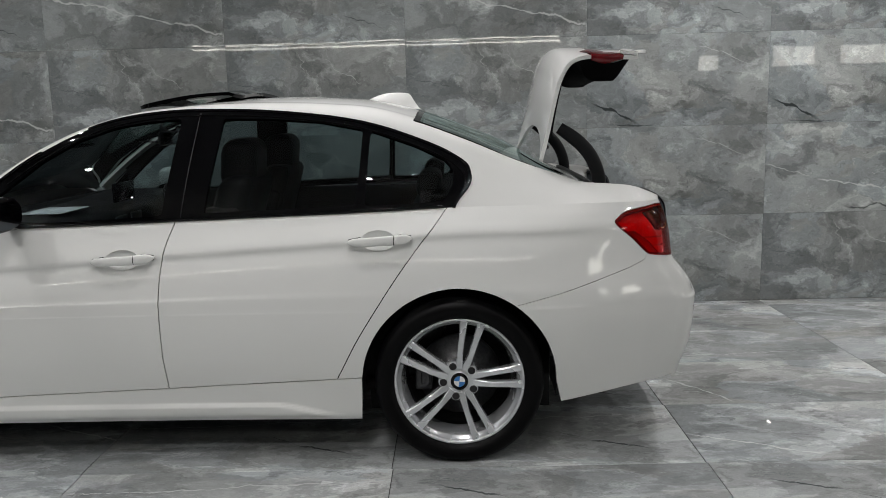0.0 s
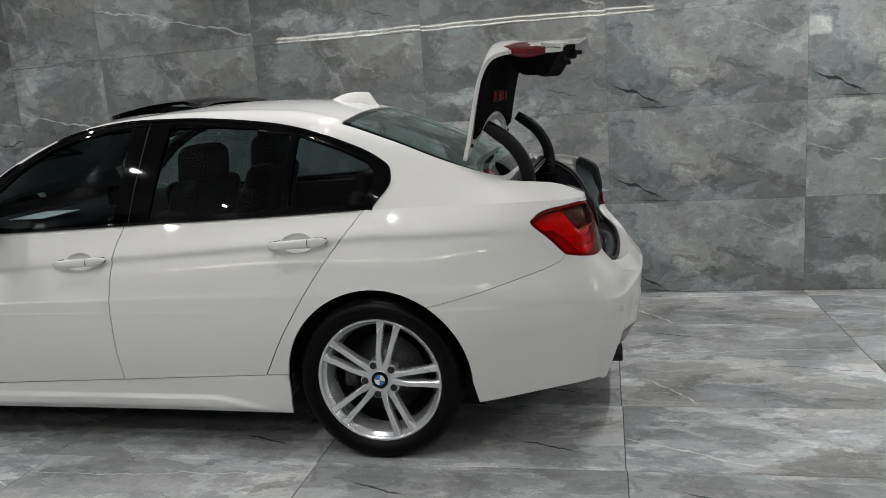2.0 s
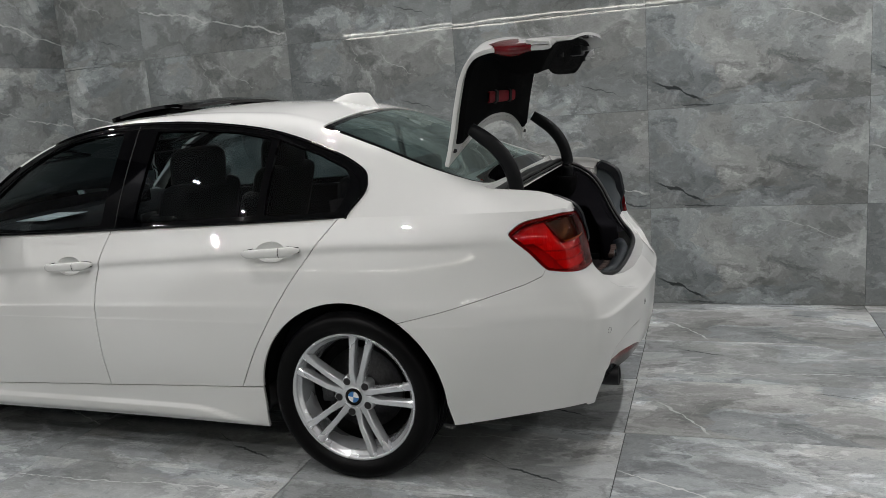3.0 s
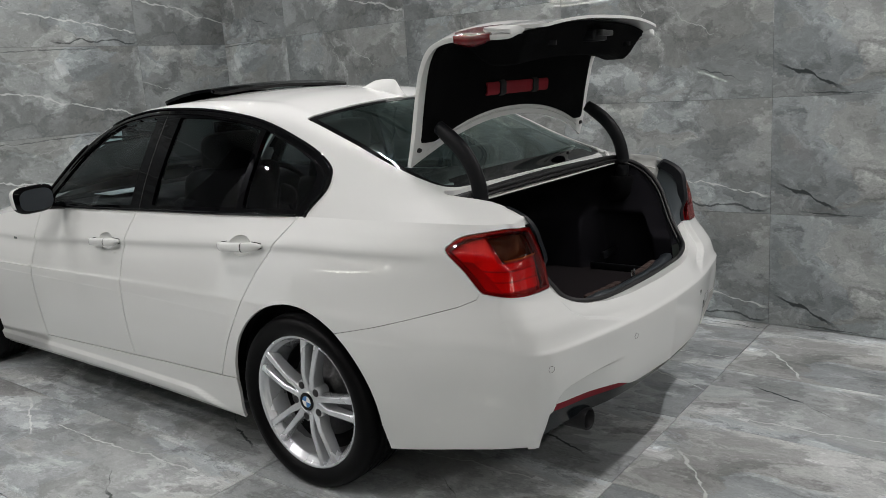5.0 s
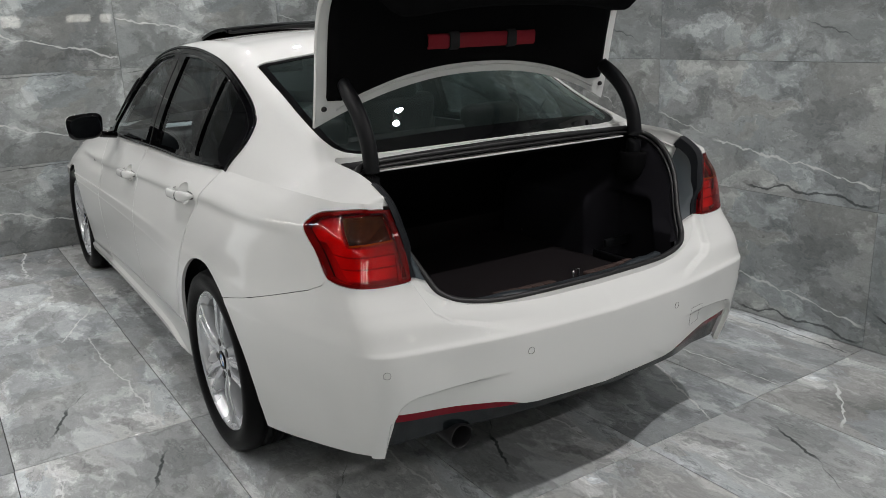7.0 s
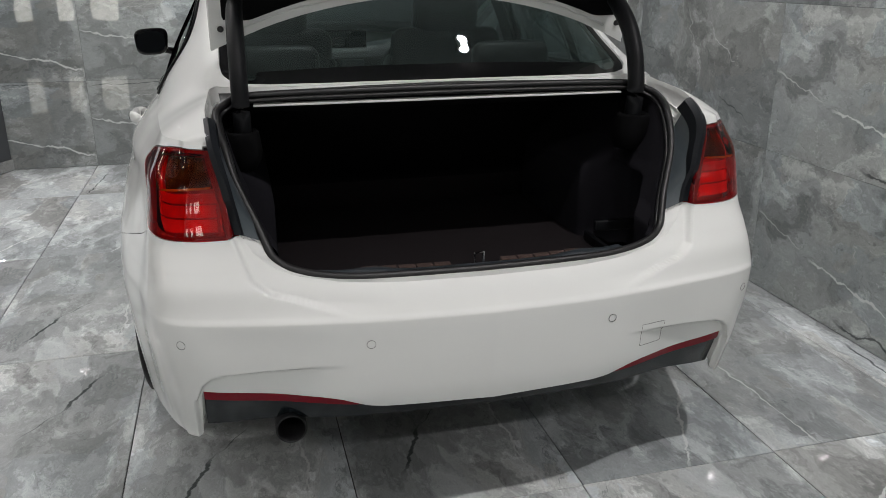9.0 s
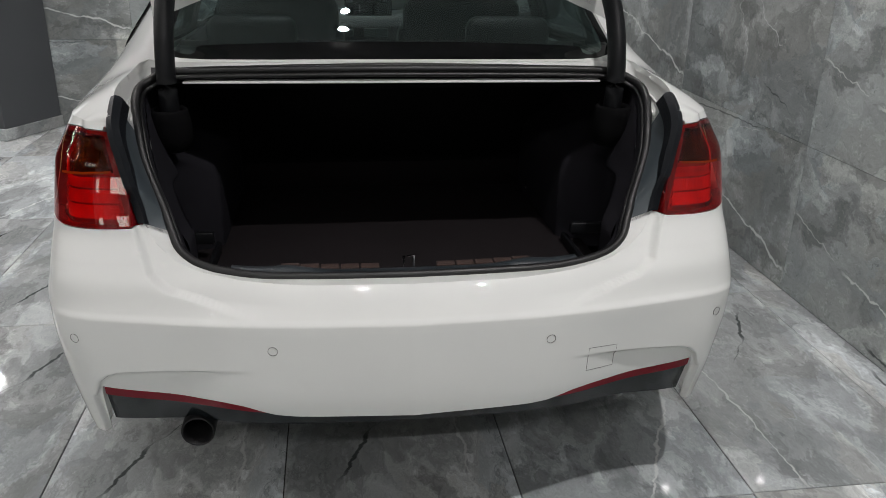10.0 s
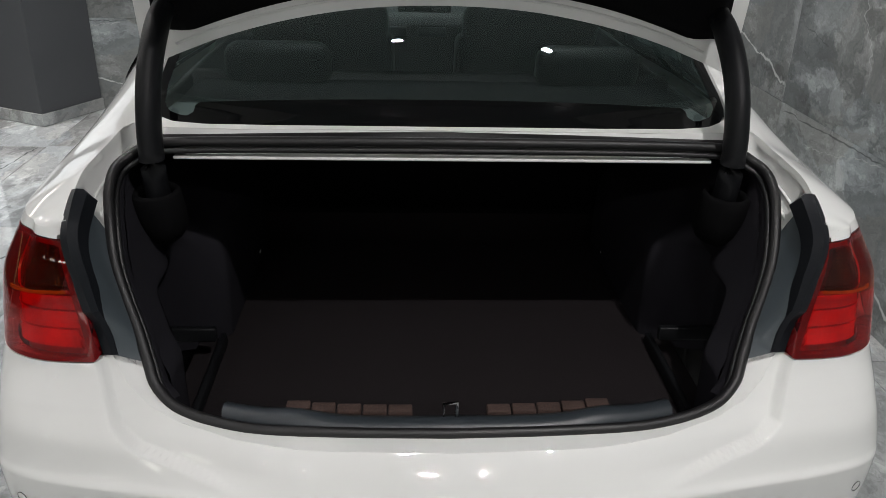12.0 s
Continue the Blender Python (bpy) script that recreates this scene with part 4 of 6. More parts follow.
def build_bonnet():
    top = LOW[:, -1, :]
    k = (top[:, 0] > -3.43) & (top[:, 0] < -2.0)
    tx, tw, tz = top[k, 0], top[k, 1], top[k, 2]
    xs = np.linspace(-3.42, -2.02, 40)
    v = np.linspace(0, 1, 24)
    G = np.zeros((len(xs), len(v), 3))
    for i, x in enumerate(xs):
        wb, zb = np.interp(x, tx, tw), np.interp(x, tx, tz)
        f = 1 - v
        G[i, :, 0], G[i, :, 1] = x, wb * f
        G[i, :, 2] = zb + (0.085 + 0.02 * (x + 3.4)) * (1 - f**3.2)
    bm = bmesh.new()
    for s in (-1.0, 1.0):
        add(bm, clipped(G, [], s, 0.0))
    part("bonnet", flanged(bm, 0.01), M_PAINT, CAR)


def build_bumper():
    bm, df, rf = bmesh.new(), bmesh.new(), []
    low_edge = np.where(LX > 0.80, np.where(LU > 16.4, LZ - bumper_floor(LW), LZ - BUMP_LOW), LZ - BUMP_LOW)
    for s in (-1.0, 1.0):
        add(bm, clipped(LOW, [BUMP_LINE - LZ - 0.001, LX - 0.1, ARCH_R, low_edge, -LAMP - 0.002, STRIP, -HOLE], s, 0.0))
    # the corner under the lamp belongs to the bumper skin as well
    for s in (-1.0, 1.0):
        add(bm, clipped(LOW, [(LU - 15.40) * 0.09 - (LZ - 0.72) * 0.5 - 0.003, LZ - BUMP_LINE + GAP, 0.776 - LZ, -LAMP - 0.002, STRIP, -HOLE], s, 0.0))
    bp = part("rear_bumper", flanged(bm, 0.014), M_PAINT, CAR, "white rear bumper with parking sensors")
    # dark lower insert, a little inside the skin
    low = [np.where(LU > 15.6, 1.0, -1.0), bumper_floor(LW) + 0.012 - LZ, LZ - np.interp(LW, [0, 0.3, 0.5, 0.62, 0.68], [0.338, 0.334, 0.322, 0.306, 0.300]), 0.673 - LW]
    for s in (-1.0, 1.0):
        add(df, clipped(LOW, low, s, 0.0, 0.012))
    bmesh.ops.remove_doubles(df, verts=df.verts[:], dist=2e-4)
    part("diffuser", flanged(df, 0.008), M_DIFFUSER, bp, "dark grey plastic lower insert")
    for s in (-1.0, 1.0):
        b = clipped(LOW, [np.where(LU > 16.2, 1.0, -1.0), 0.668 - LW, LW - 0.305, bumper_floor(LW) - 0.001 - LZ, LZ - np.interp(LW, [0.28, 0.40, 0.67], [0.377, 0.382, 0.393])], s, 0.0, 0.004)
        part("reflector", flanged(b, 0.01), M_REFLECTOR, bp, "dark red reflector strip")
    # parking sensors: a ring groove and a cap
    for s in (-1.0, 1.0):
        for w, z in ((0.700, 0.550), (0.287, 0.544)):
            i = np.argmin((LW - w) ** 2 + (LZ - z) ** 2 + (LU < 15) * 9)
            ui, vi = np.unravel_index(i, LW.shape)
            p = LOW[ui, vi]
            tu, tv = LOW[min(ui + 1, LOW.shape[0] - 1), vi] - LOW[ui - 1, vi], LOW[ui, vi + 1] - LOW[ui, vi - 1]
            n = Vector(np.cross(tu, tv)).normalized()
            if n.x < 0:
                n = -n
            a = Vector(tv).normalized()
            b = n.cross(a)
            c = Vector(p) + n * 0.0008
            ring = [c + (a * math.cos(t) + b * math.sin(t)) * 0.0100 for t in np.linspace(0, 2 * math.pi, 24, endpoint=False)]
            ring = [(q.x, s * q.y, q.z) for q in ring]
            part("sensor_ring", tube(ring, 0.0005, 6, closed=True), M_RUBBER, bp)
    # square tow-eye cover: thin joint lines
    corners = [(0.385, 0.445), (0.452, 0.445), (0.452, 0.506), (0.385, 0.506)]
    pts = []
    for k in range(4):
        (a, b), (c, d) = corners[k], corners[(k + 1) % 4]
        for t in np.linspace(0, 1, 7)[:-1]:
            w, z = a + (c - a) * t, b + (d - b) * t
            i = np.argmin((LW - w) ** 2 + (LZ - z) ** 2 + (LU < 15) * 9)
            pts.append((tail_x(w, z) + 0.0001, w, z))
    part("tow_cover_joint", tube(pts, 0.0005, 5, closed=True), M_RUBBER, bp)
    # exhaust
    ex = lathe([(0.036, -0.22), (0.037, 0.0), (0.0345, 0.003), (0.032, 0.0), (0.031, -0.20), (0.0, -0.20)], 32, axis="x")
    bmesh.ops.translate(ex, verts=ex.verts[:], vec=(0.925, -0.476, 0.303))
    part("exhaust_pipe", ex, M_DARKMETAL, CAR, "round dark metal exhaust pipe")


# boot opening: outer edge and rubber seal, station by station from the front middle to the bottom middle
STATIONS = [
    ((0.503, 0.0, 1.047), (0.546, 0.0, 1.036)), ((0.503, 0.25, 1.049), (0.546, 0.25, 1.035)), ((0.501, 0.44, 1.049), (0.546, 0.44, 1.033)), ((0.495, 0.548, 1.050), (0.549, 0.535, 1.028)),
    ((0.480, 0.590, 1.052), (0.575, 0.572, 1.014)), ((0.505, 0.604, 1.047), (0.605, 0.590, 1.000)), ((0.58, 0.608, 1.038), (0.655, 0.588, 0.975)), ((0.70, 0.611, 1.020), (0.705, 0.576, 0.935)),
]
STATIONS += [
    ((0.77, 0.607, 0.998), (0.742, 0.564, 0.885)), ((0.822, 0.600, 0.957), (0.770, 0.545, 0.835)), ((0.842, 0.578, 0.87), (0.798, 0.522, 0.785)), ((0.858, 0.556, 0.766), (0.826, 0.504, 0.742)),
    ((0.876, 0.532, 0.728), (0.853, 0.485, 0.706)), ((0.905, 0.490, 0.698), (0.885, 0.435, 0.682)), ((0.938, 0.35, 0.674), (0.910, 0.33, 0.667)), ((0.955, 0.2, 0.669), (0.920, 0.18, 0.664)), ((0.962, 0.0, 0.668), (0.924, 0.0, 0.663)),
]


def tail_x(w, z):
    """How far back the tail skin lies at half width w and height z."""
    i = np.argmin((LW - w) ** 2 + (LZ - z) ** 2 + (LU < 15.5) * 9)
    a, b = np.unravel_index(i, LX.shape)
    a, b = min(max(a, 1), LX.shape[0] - 2), min(max(b, 1), LX.shape[1] - 2)
    J = np.array([[LW[a + 1, b] - LW[a - 1, b], LZ[a + 1, b] - LZ[a - 1, b]], [LW[a, b + 1] - LW[a, b - 1], LZ[a, b + 1] - LZ[a, b - 1]]])
    g = np.linalg.solve(J, np.array([LX[a + 1, b] - LX[a - 1, b], LX[a, b + 1] - LX[a, b - 1]]))
    return float(LX[a, b] + g[0] * (w - LW[a, b]) + g[1] * (z - LZ[a, b]))


def loop(k, n=5):
    """Half loop of the opening, rounded; k 0 outer edge, 1 seal."""
    P = np.array([s[k] for s in STATIONS], float)
    i = np.arange(len(P))
    q = np.linspace(0, len(P) - 1, (len(P) - 1) * n + 1)
    out = np.stack([spl(i, P[:, a], q) for a in range(3)], axis=1)
    if k == 0:
        for m in range(len(q)):
            if q[m] > 9.5:
                out[m, 2] = np.interp(out[m, 1], *HOLE_EDGE) if q[m] > 11 else out[m, 2]
                out[m, 0] = tail_x(out[m, 1], out[m, 2])
    return out, q


def build_opening():
    O, q = loop(0)
    I, _ = loop(1)
    for s, _n in sides:
        white, grey, dark = bmesh.new(), bmesh.new(), bmesh.new()
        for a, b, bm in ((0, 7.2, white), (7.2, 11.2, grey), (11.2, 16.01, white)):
            sel = np.nonzero((q >= a - 0.21) & (q <= b + 0.01))[0]
            prev = last = None
            for i in sel:
                dip = 0.030 * math.sin(math.pi * min(1, q[i] / 9.0)) if q[i] < 9 else 0.0
                row = []
                rub = []
                for f in (0, 0.12, 0.35, 0.65, 1.0):
                    p = O[i] * (1 - f) + I[i] * f
                    drop = dip * (math.sin(math.pi * min(1.0, f * 1.25)) ** 0.8 if f < 0.8 else 0.3)
                    row.append(bm.verts.new((p[0], s * p[1], p[2] - drop)))
                    if q[i] <= 3.81:
                        rub.append(dark.verts.new((p[0], s * p[1], p[2] - drop + 0.003)))
                if len(rub) == 5 and last:
                    for k in range(1, 4):
                        dark.faces.new((last[k], last[k + 1], rub[k + 1], rub[k]))
                last = rub if len(rub) == 5 else None
                if prev:
                    for k in range(4):
                        bm.faces.new((prev[k], prev[k + 1], row[k + 1], row[k]))
                prev = row
        bmesh.ops.delete(dark, geom=[v for v in dark.verts if not v.link_faces], context="VERTS")
        part("gutter_strip", dark, M_RUBBER, CAR)
        for bm in (white, grey):
            bmesh.ops.recalc_face_normals(bm, faces=bm.faces[:])
        gutter = part("boot_gutter", white, M_PAINT, CAR)
        for f, r in ((0.30, 0.0032), (0.62, 0.0026)):
            run = [O[i] * (1 - f) + I[i] * f for i in range(len(q)) if 3.9 <= q[i] <= 7.0]
            dips = [0.030 * math.sin(math.pi * min(1, q[i] / 9.0)) * math.sin(math.pi * f * 1.25) ** 0.8 for i in range(len(q)) if 3.9 <= q[i] <= 7.0]
            part("gutter_ridge", tube([(p[0], s * p[1], p[2] - d + 0.001) for p, d in zip(run, dips)], r, 6), M_PAINT, gutter)
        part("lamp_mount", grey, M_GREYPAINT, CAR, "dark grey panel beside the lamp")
    ring = [(p[0], p[1], p[2] + 0.004) for p in I] + [(p[0], -p[1], p[2] + 0.004) for p in I[::-1][1:-1]]
    part("boot_seal", tube(ring, 0.0095, 10, closed=True), M_RUBBER, CAR, "black rubber seal round the boot opening")
    fr = 1 - smooth((q - 2.5) / 2.5)
    inner = [(p[0] - 0.006 + 0.022 * f, p[1] - 0.009, p[2] - 0.007) for p, f in zip(I, fr)]
    inner = inner + [(x, -y, z) for x, y, z in inner[::-1][1:-1]]
    part("seal_lip", tube(inner, 0.0055, 8, closed=True), M_RUBBER, CAR)


def build_boot():
    """Carpeted boot: floor, side linings with wheel-arch bulges, seat-back wall, shelf and sill cover."""
    I, q = loop(1)
    boot = bmesh.new()
    n = len(I)
    F = 0.545
    for s in (-1.0, 1.0):
        prev = None
        for i in range(int(n * 12.6 / 16)):
            p = I[i]
            row = [Vector((p[0] - 0.005, s * p[1], p[2] - 0.004))]
            # from the seal inwards, then down and forward to the lining
            if q[i] < 4.0:
                row += [Vector((p[0] - 0.02, s * p[1] * 0.985, p[2] - 0.02)), Vector((0.42, s * p[1] * 0.97, 0.985)), Vector((0.15, s * p[1] * 0.95, 0.975)), Vector((-0.02, s * p[1] * 0.9, 0.93))]
            else:
                t = smooth((q[i] - 4.0) / 9.0)
                w0 = p[1]
                row += [Vector((p[0] - 0.010, s * (w0 - 0.006), p[2] - 0.005)), Vector((p[0] - 0.018, s * (w0 - 0.010), p[2] - 0.008)),
                        Vector((p[0] - 0.026, s * (w0 - 0.012), p[2] - 0.011)), Vector((p[0] - 0.036, s * (w0 - 0.012), p[2] - 0.015))]
            row = [boot.verts.new(v) for v in row]
            if prev:
                for k in range(4):
                    boot.faces.new((prev[k], prev[k + 1], row[k + 1], row[k]))
            prev = row
    bmesh.ops.recalc_face_normals(boot, faces=boot.faces[:])
    part("boot_rim_lining", boot, M_FELT, CAR)
    fl = boxed(-0.12, 0.86, -0.53, 0.53, F - 0.03, F, 0.006)
    part("boot_floor", fl, M_CARPET, CAR, "black carpeted boot floor")
    part("boot_front_lining", boxed(-0.14, -0.10, -0.62, 0.62, F - 0.03, 1.02), M_CARPET, CAR, "black carpeted back of the rear seats")
    part("boot_shelf_underside", boxed(-0.13, 0.50, -0.60, 0.60, 0.985, 1.005, 0.004), M_TRIM, CAR)
    for s in (-1.0, 1.0):
        b = bmesh.new()
        us = np.linspace(0, 1, 96)
        zs = np.linspace(F - 0.02, 1.0, 52)
        grid = []
        for u in us:
            col = []
            for z in zs:
                xr = float(np.interp(z, [.545, .70, .742, .785, .835, .885, .935, .975, 1.0], [.84, .82, .79, .765, .735, .705, .665, .61, .56]))
                x = -0.11 + u * (0.11 + xr)
                w = 0.535 + 0.050 * smooth((z - 0.70) / 0.26)
                bulge = 0.075 * smooth((0.46 - x) / 0.06) * smooth((0.86 - z) / 0.10)
                rim = float(np.interp(z, [.545, .706, .742, .785, .835, .885, .935, .975], [.465, .473, .500, .518, .538, .552, .564, .576]))
                w = min(w - bulge, rim + 0.05 * float(smooth((0.60 - x) / 0.15)))
                open_ = float(smooth((x - 0.43) / 0.025) * smooth((xr - 0.085 - x) / 0.02) * smooth((0.800 - z) / 0.03))
                w += (0.605 - w) * open_
                col.append(b.verts.new((x, s * w, z)))
            grid.append(col)
        for i in range(len(us) - 1):
            for j in range(len(zs) - 1):
                b.faces.new((grid[i][j], grid[i + 1][j], grid[i + 1][j + 1], grid[i][j + 1]))
        bmesh.ops.remove_doubles(b, verts=b.verts[:], dist=1e-4)
        bmesh.ops.recalc_face_normals(b, faces=b.faces[:])
        part("boot_side_lining", b, M_FELT, CAR, "black felt side lining over the wheel arch")
        hk = tube([(0.000, s * 0.488, 0.588), (0.004, s * 0.470, 0.592), (0.014, s * 0.456, 0.582), (0.024, s * 0.460, 0.566), (0.022, s * 0.488, 0.560)], 0.0046, 8)
        part("lashing_eye", hk, M_CHROME, CAR, "small bright metal lashing eye")
        # felt funnel and collar where the hinge arm enters the lining
        fun = lathe([(0.033, -0.02), (0.034, 0.0), (0.040, 0.006), (0.047, 0.0), (0.049, -0.020), (0.053, -0.048), (0.050, -0.075), (0.036, -0.098), (0.0, -0.108)], 28, axis="z")
        for v in fun.verts:
            c = v.co.copy()
            a = math.atan2(c.y, c.x)
            k = 1.0 + 0.05 * math.sin(3 * a + 40 * c.z) * min(1.0, max(0.0, -c.z / 0.04))
            v.co = Vector((0.577 + c.x * 1.15 * k + 0.28 * c.z, s * (0.533 + c.y * k * 0.9), 0.950 + c.z))
        part("hinge_funnel", fun, M_TRIM, CAR, "soft felt funnel round the hinge arm")
        # plastic rail and cross bar of the side pocket
        part("pocket_rail", boxed(0.45, 0.73, min(s * 0.462, s * 0.476), max(s * 0.462, s * 0.476), F, F + 0.030, 0.004), M_PLASTIC, CAR)
        part("pocket_bar", boxed(0.500, 0.516, min(s * 0.47, s * 0.600), max(s * 0.47, s * 0.600), 0.590, 0.622, 0.004), M_PLASTIC, CAR, "black plastic bar across the side pocket")
    part("boot_crossmember", boxed(0.530, 0.562, -0.50, 0.50, 1.008, 1.014, 0.002), M_PAINT, CAR, "white painted metal edge under the shelf")
    # sill cover with clips and foam blocks
    cover = bmesh.new()
    prev = None
    for w in np.linspace(-0.385, 0.385, 45):
        x = 0.905 - 0.10 * (abs(w) / 0.5) ** 3
        rise = 0.008 * math.exp(-((abs(w) - 0.26) / 0.05) ** 2)
        row = [cover.verts.new((x - dx, w, z + rise * m)) for dx, z, m in ((0.0, 0.652, 0), (0.006, 0.664, 0.5), (0.028, 0.664, 1), (0.050, 0.652, 1), (0.056, 0.60, 0), (0.060, 0.545, 0))]
        if prev:
            for k in range(5):
                cover.faces.new((prev[k], prev[k + 1], row[k + 1], row[k]))
        prev = row
    bmesh.ops.recalc_face_normals(cover, faces=cover.faces[:])
    sc = part("boot_sill_cover", cover, M_GREY, CAR, "dark grey plastic boot sill cover")
    for s in (-1, 1):
        for k in range(5):
            w = s * (0.085 + 0.044 * k)
            x = 0.862 - 0.10 * (abs(w) / 0.5) ** 3
            part("foam_block", boxed(x - 0.034, x - 0.010, w - 0.0205, w + 0.0205, 0.640, 0.657, 0.003), M_BROWN, sc, "brown foam block")
    part("latch_loop", tube([(0.868, -0.012, 0.64), (0.868, -0.012, 0.685), (0.868, 0.010, 0.688), (0.868, 0.010, 0.64)], 0.0035, 8), M_CHROME, sc)


def build_tail_lamps():
    for s, _ in sides:
        body = clipped(LOW, [LAMP + 0.003], s, 0.0, 0.034)
        bmesh.ops.recalc_face_normals(body, faces=body.faces[:])
        lamp = part("tail_lamp", body, M_DEEPRED, CAR, "wraparound red tail lamp with smoked amber indicator")
        amber = flanged(clipped(LOW, [LAMP - 0.010, LZ - 0.872 - 0.004 * (LU - 17), LU * 0.09 - 15.9 * 0.09 - (0.95 - LZ) * 0.5, 18.0 * 0.09 - LU * 0.09], s, 0.0, 0.024), 0.012)
        part("indicator", amber, M_AMBER, lamp, "smoked amber indicator block")
        for lo, hi in ((0.778, 0.8065), (0.8105, 0.839), (0.843, 0.866)):
            bar = flanged(clipped(LOW, [LAMP - 0.010, LZ - lo, hi - LZ, LU * 0.09 - 15.2 * 0.09 - (0.87 - LZ) * 1.0], s, 0.0, 0.024), 0.008)
            part("light_bar", bar, M_RED, lamp, "bright red light bar")
        sidebar = flanged(clipped(LOW, [LAMP - 0.010, 15.85 * 0.09 - LU * 0.09 + (0.95 - LZ) * 0.3, LZ - 0.866], s, 0.0, 0.022), 0.012)
        part("side_marker", sidebar, M_RED, lamp)
        rimm = flanged(clipped(LOW, [LAMP, 0.007 - LAMP], s, 0.0, 0.001), 0.02)
        part("lamp_rim", rimm, M_RIMRED, lamp)
        smoke = np.minimum.reduce([LAMP - 0.010, LZ - 0.872 - 0.004 * (LU - 17), LU * 0.09 - 15.9 * 0.09 - (0.95 - LZ) * 0.5, 17.9 * 0.09 - LU * 0.09])
        for nm, field, mat, lab in (("lamp_cover", -smoke, M_CLEARRED, "clear red outer cover"), ("smoked_cover", smoke, M_SMOKE, "smoked brown outer cover")):
            cover = clipped(LOW, [LAMP - 0.001, field], s, 0.0, 0.0)
            bmesh.ops.recalc_face_normals(cover, faces=cover.faces[:])
            c = part(nm, cover, mat, lamp, lab)
            c.visible_shadow = False
        # orange glint along the indicator's lower edge, painted as a brighter strip
        line = flanged(clipped(LOW, [smoke, 0.005 - smoke, 0.881 - LZ, LU * 0.09 - 16.0 * 0.09 - (0.95 - LZ) * 0.5], s, 0.0, 0.006), 0.004)
        part("amber_line", line, M_AMBERGLINT, lamp)
        # black mounting strip beside the lamp, with its screw
        O, q = loop(0)
        sel = np.nonzero((q >= 7.3) & (q <= 11.0))[0]
        st = bmesh.new()
        prev = None
        for i in sel:
            t = (q[i] - 7.3) / 3.7
            p = O[i]
            wid = 0.026 * min(1.0, (t + 0.02) / 0.10) ** 0.7 * (1 - 0.55 * t**1.3)
            up = 0.006 * (1 - t) + 0.004
            row = [st.verts.new(v) for v in ((p[0] + 0.004, s * (p[1] + 0.005 + 0.007 * t), p[2] + 0.002), (p[0] + 0.006 + up * 0.3, s * (p[1] - 0.004), p[2] + up * 0.6), (p[0] - wid * 0.42 + 0.006, s * (p[1] - wid * 0.75), p[2] + up * 0.2), (p[0] - wid * 0.9 - 0.008, s * (p[1] - wid * 0.85 - 0.002), p[2] - 0.022))]
            if prev:
                for k in range(3):
                    st.faces.new((prev[k], prev[k + 1], row[k + 1], row[k]))
            prev = row
        bmesh.ops.recalc_face_normals(st, faces=st.faces[:])
        for e in st.edges:
            if len(e.link_faces) == 2 and e.calc_face_angle(0) > 0.35:
                e.smooth = False
        sp = part("lamp_bracket", st, M_BRACKET, lamp, "black plastic lamp bracket")
        scr = lathe([(0.0, 0.004), (0.006, 0.004), (0.008, 0.002), (0.012, 0.001), (0.012, -0.004)], 16, axis="x")
        bmesh.ops.translate(scr, verts=scr.verts[:], vec=(0.722, s * 0.600, 0.985))
        part("screw", scr, M_DARKMETAL, lamp)


# ---- boot lid, standing open ----
LID_O = (0.344, 1.130)
LID_D = (0.139, 0.990)
LID_N = (-0.990, 0.139)


def lid_grid(extra=0.0):
    """Skin of the open lid: rows along the deck then down the tail face; columns across, right half."""
    ws = np.linspace(0, 1, 44)
    G = np.zeros((70, len(ws), 3))
    S = np.zeros((70, len(ws)))
    for j, f in enumerate(ws):
        half_deck = 0.592
        w = half_deck * f
        a0 = 0.135 * (1 - f**2.2)
        a1 = 0.432 + 0.054 * (1 - f**2.6)
        depth = 0.370 - 0.03 * f**2 - 0.10 * smooth((f - 0.80) / 0.2)
        crown = 0.024 * (1 - f**2.0)
        r = 0.055 + 0.062 * f**3
        pts = [(a0, -0.004), (a0 + 0.3 * (a1 - a0), 0.006), (a0 + 0.62 * (a1 - a0), 0.010), (a1 - r, 0.008), (a1 - 0.29 * r, 0.008 - 0.29 * r), (a1 + 0.002, 0.004 - r), (a1 + 0.004, -0.15), (a1 + 0.012, -0.21), (a1 + 0.022, -0.29), (a1 + 0.028, -depth + 0.03), (a1 + 0.034, -depth)]
        pts = np.array(pts)
        L = np.concatenate([[0], np.cumsum(np.linalg.norm(np.diff(pts, axis=0), axis=1))])
        q = np.linspace(0, L[-1], 70)
        a, b = spl(L, pts[:, 0], q), spl(L, pts[:, 1], q)
        bend = np.interp(a, [0, 0.06, 0.126, 0.227, 0.328, 0.43], [0.015, 0.001, -0.010, -0.022, -0.032, -0.036])
        b = b + crown * (1 - smooth(-b / 0.10)) * smooth((a - a0 * 0.3) / 0.25)
        b = b + bend * (1 - smooth(-b / 0.06)) - 0.036 * smooth(-b / 0.06)
        ww = w * (1 - 0.05 * smooth(-b / 0.2) - 0.10 * smooth((-b - 0.22) / 0.2))
        G[:, j, 0] = LID_O[0] + LID_D[0] * a + LID_N[0] * b
        G[:, j, 1] = ww
        G[:, j, 2] = LID_O[1] + LID_D[1] * a + LID_N[1] * b
        S[:, j] = q
    return G, S


def offset_grid(G, d):
    du, dv = np.gradient(G, axis=0), np.gradient(G, axis=1)
    N = np.cross(du, dv)
    N /= np.linalg.norm(N, axis=2, keepdims=True) + 1e-12
    if N[10, 10, 0] > 0:
        N = -N
    return G - N * np.asarray(d)[..., None] if np.ndim(d) else G - N * d


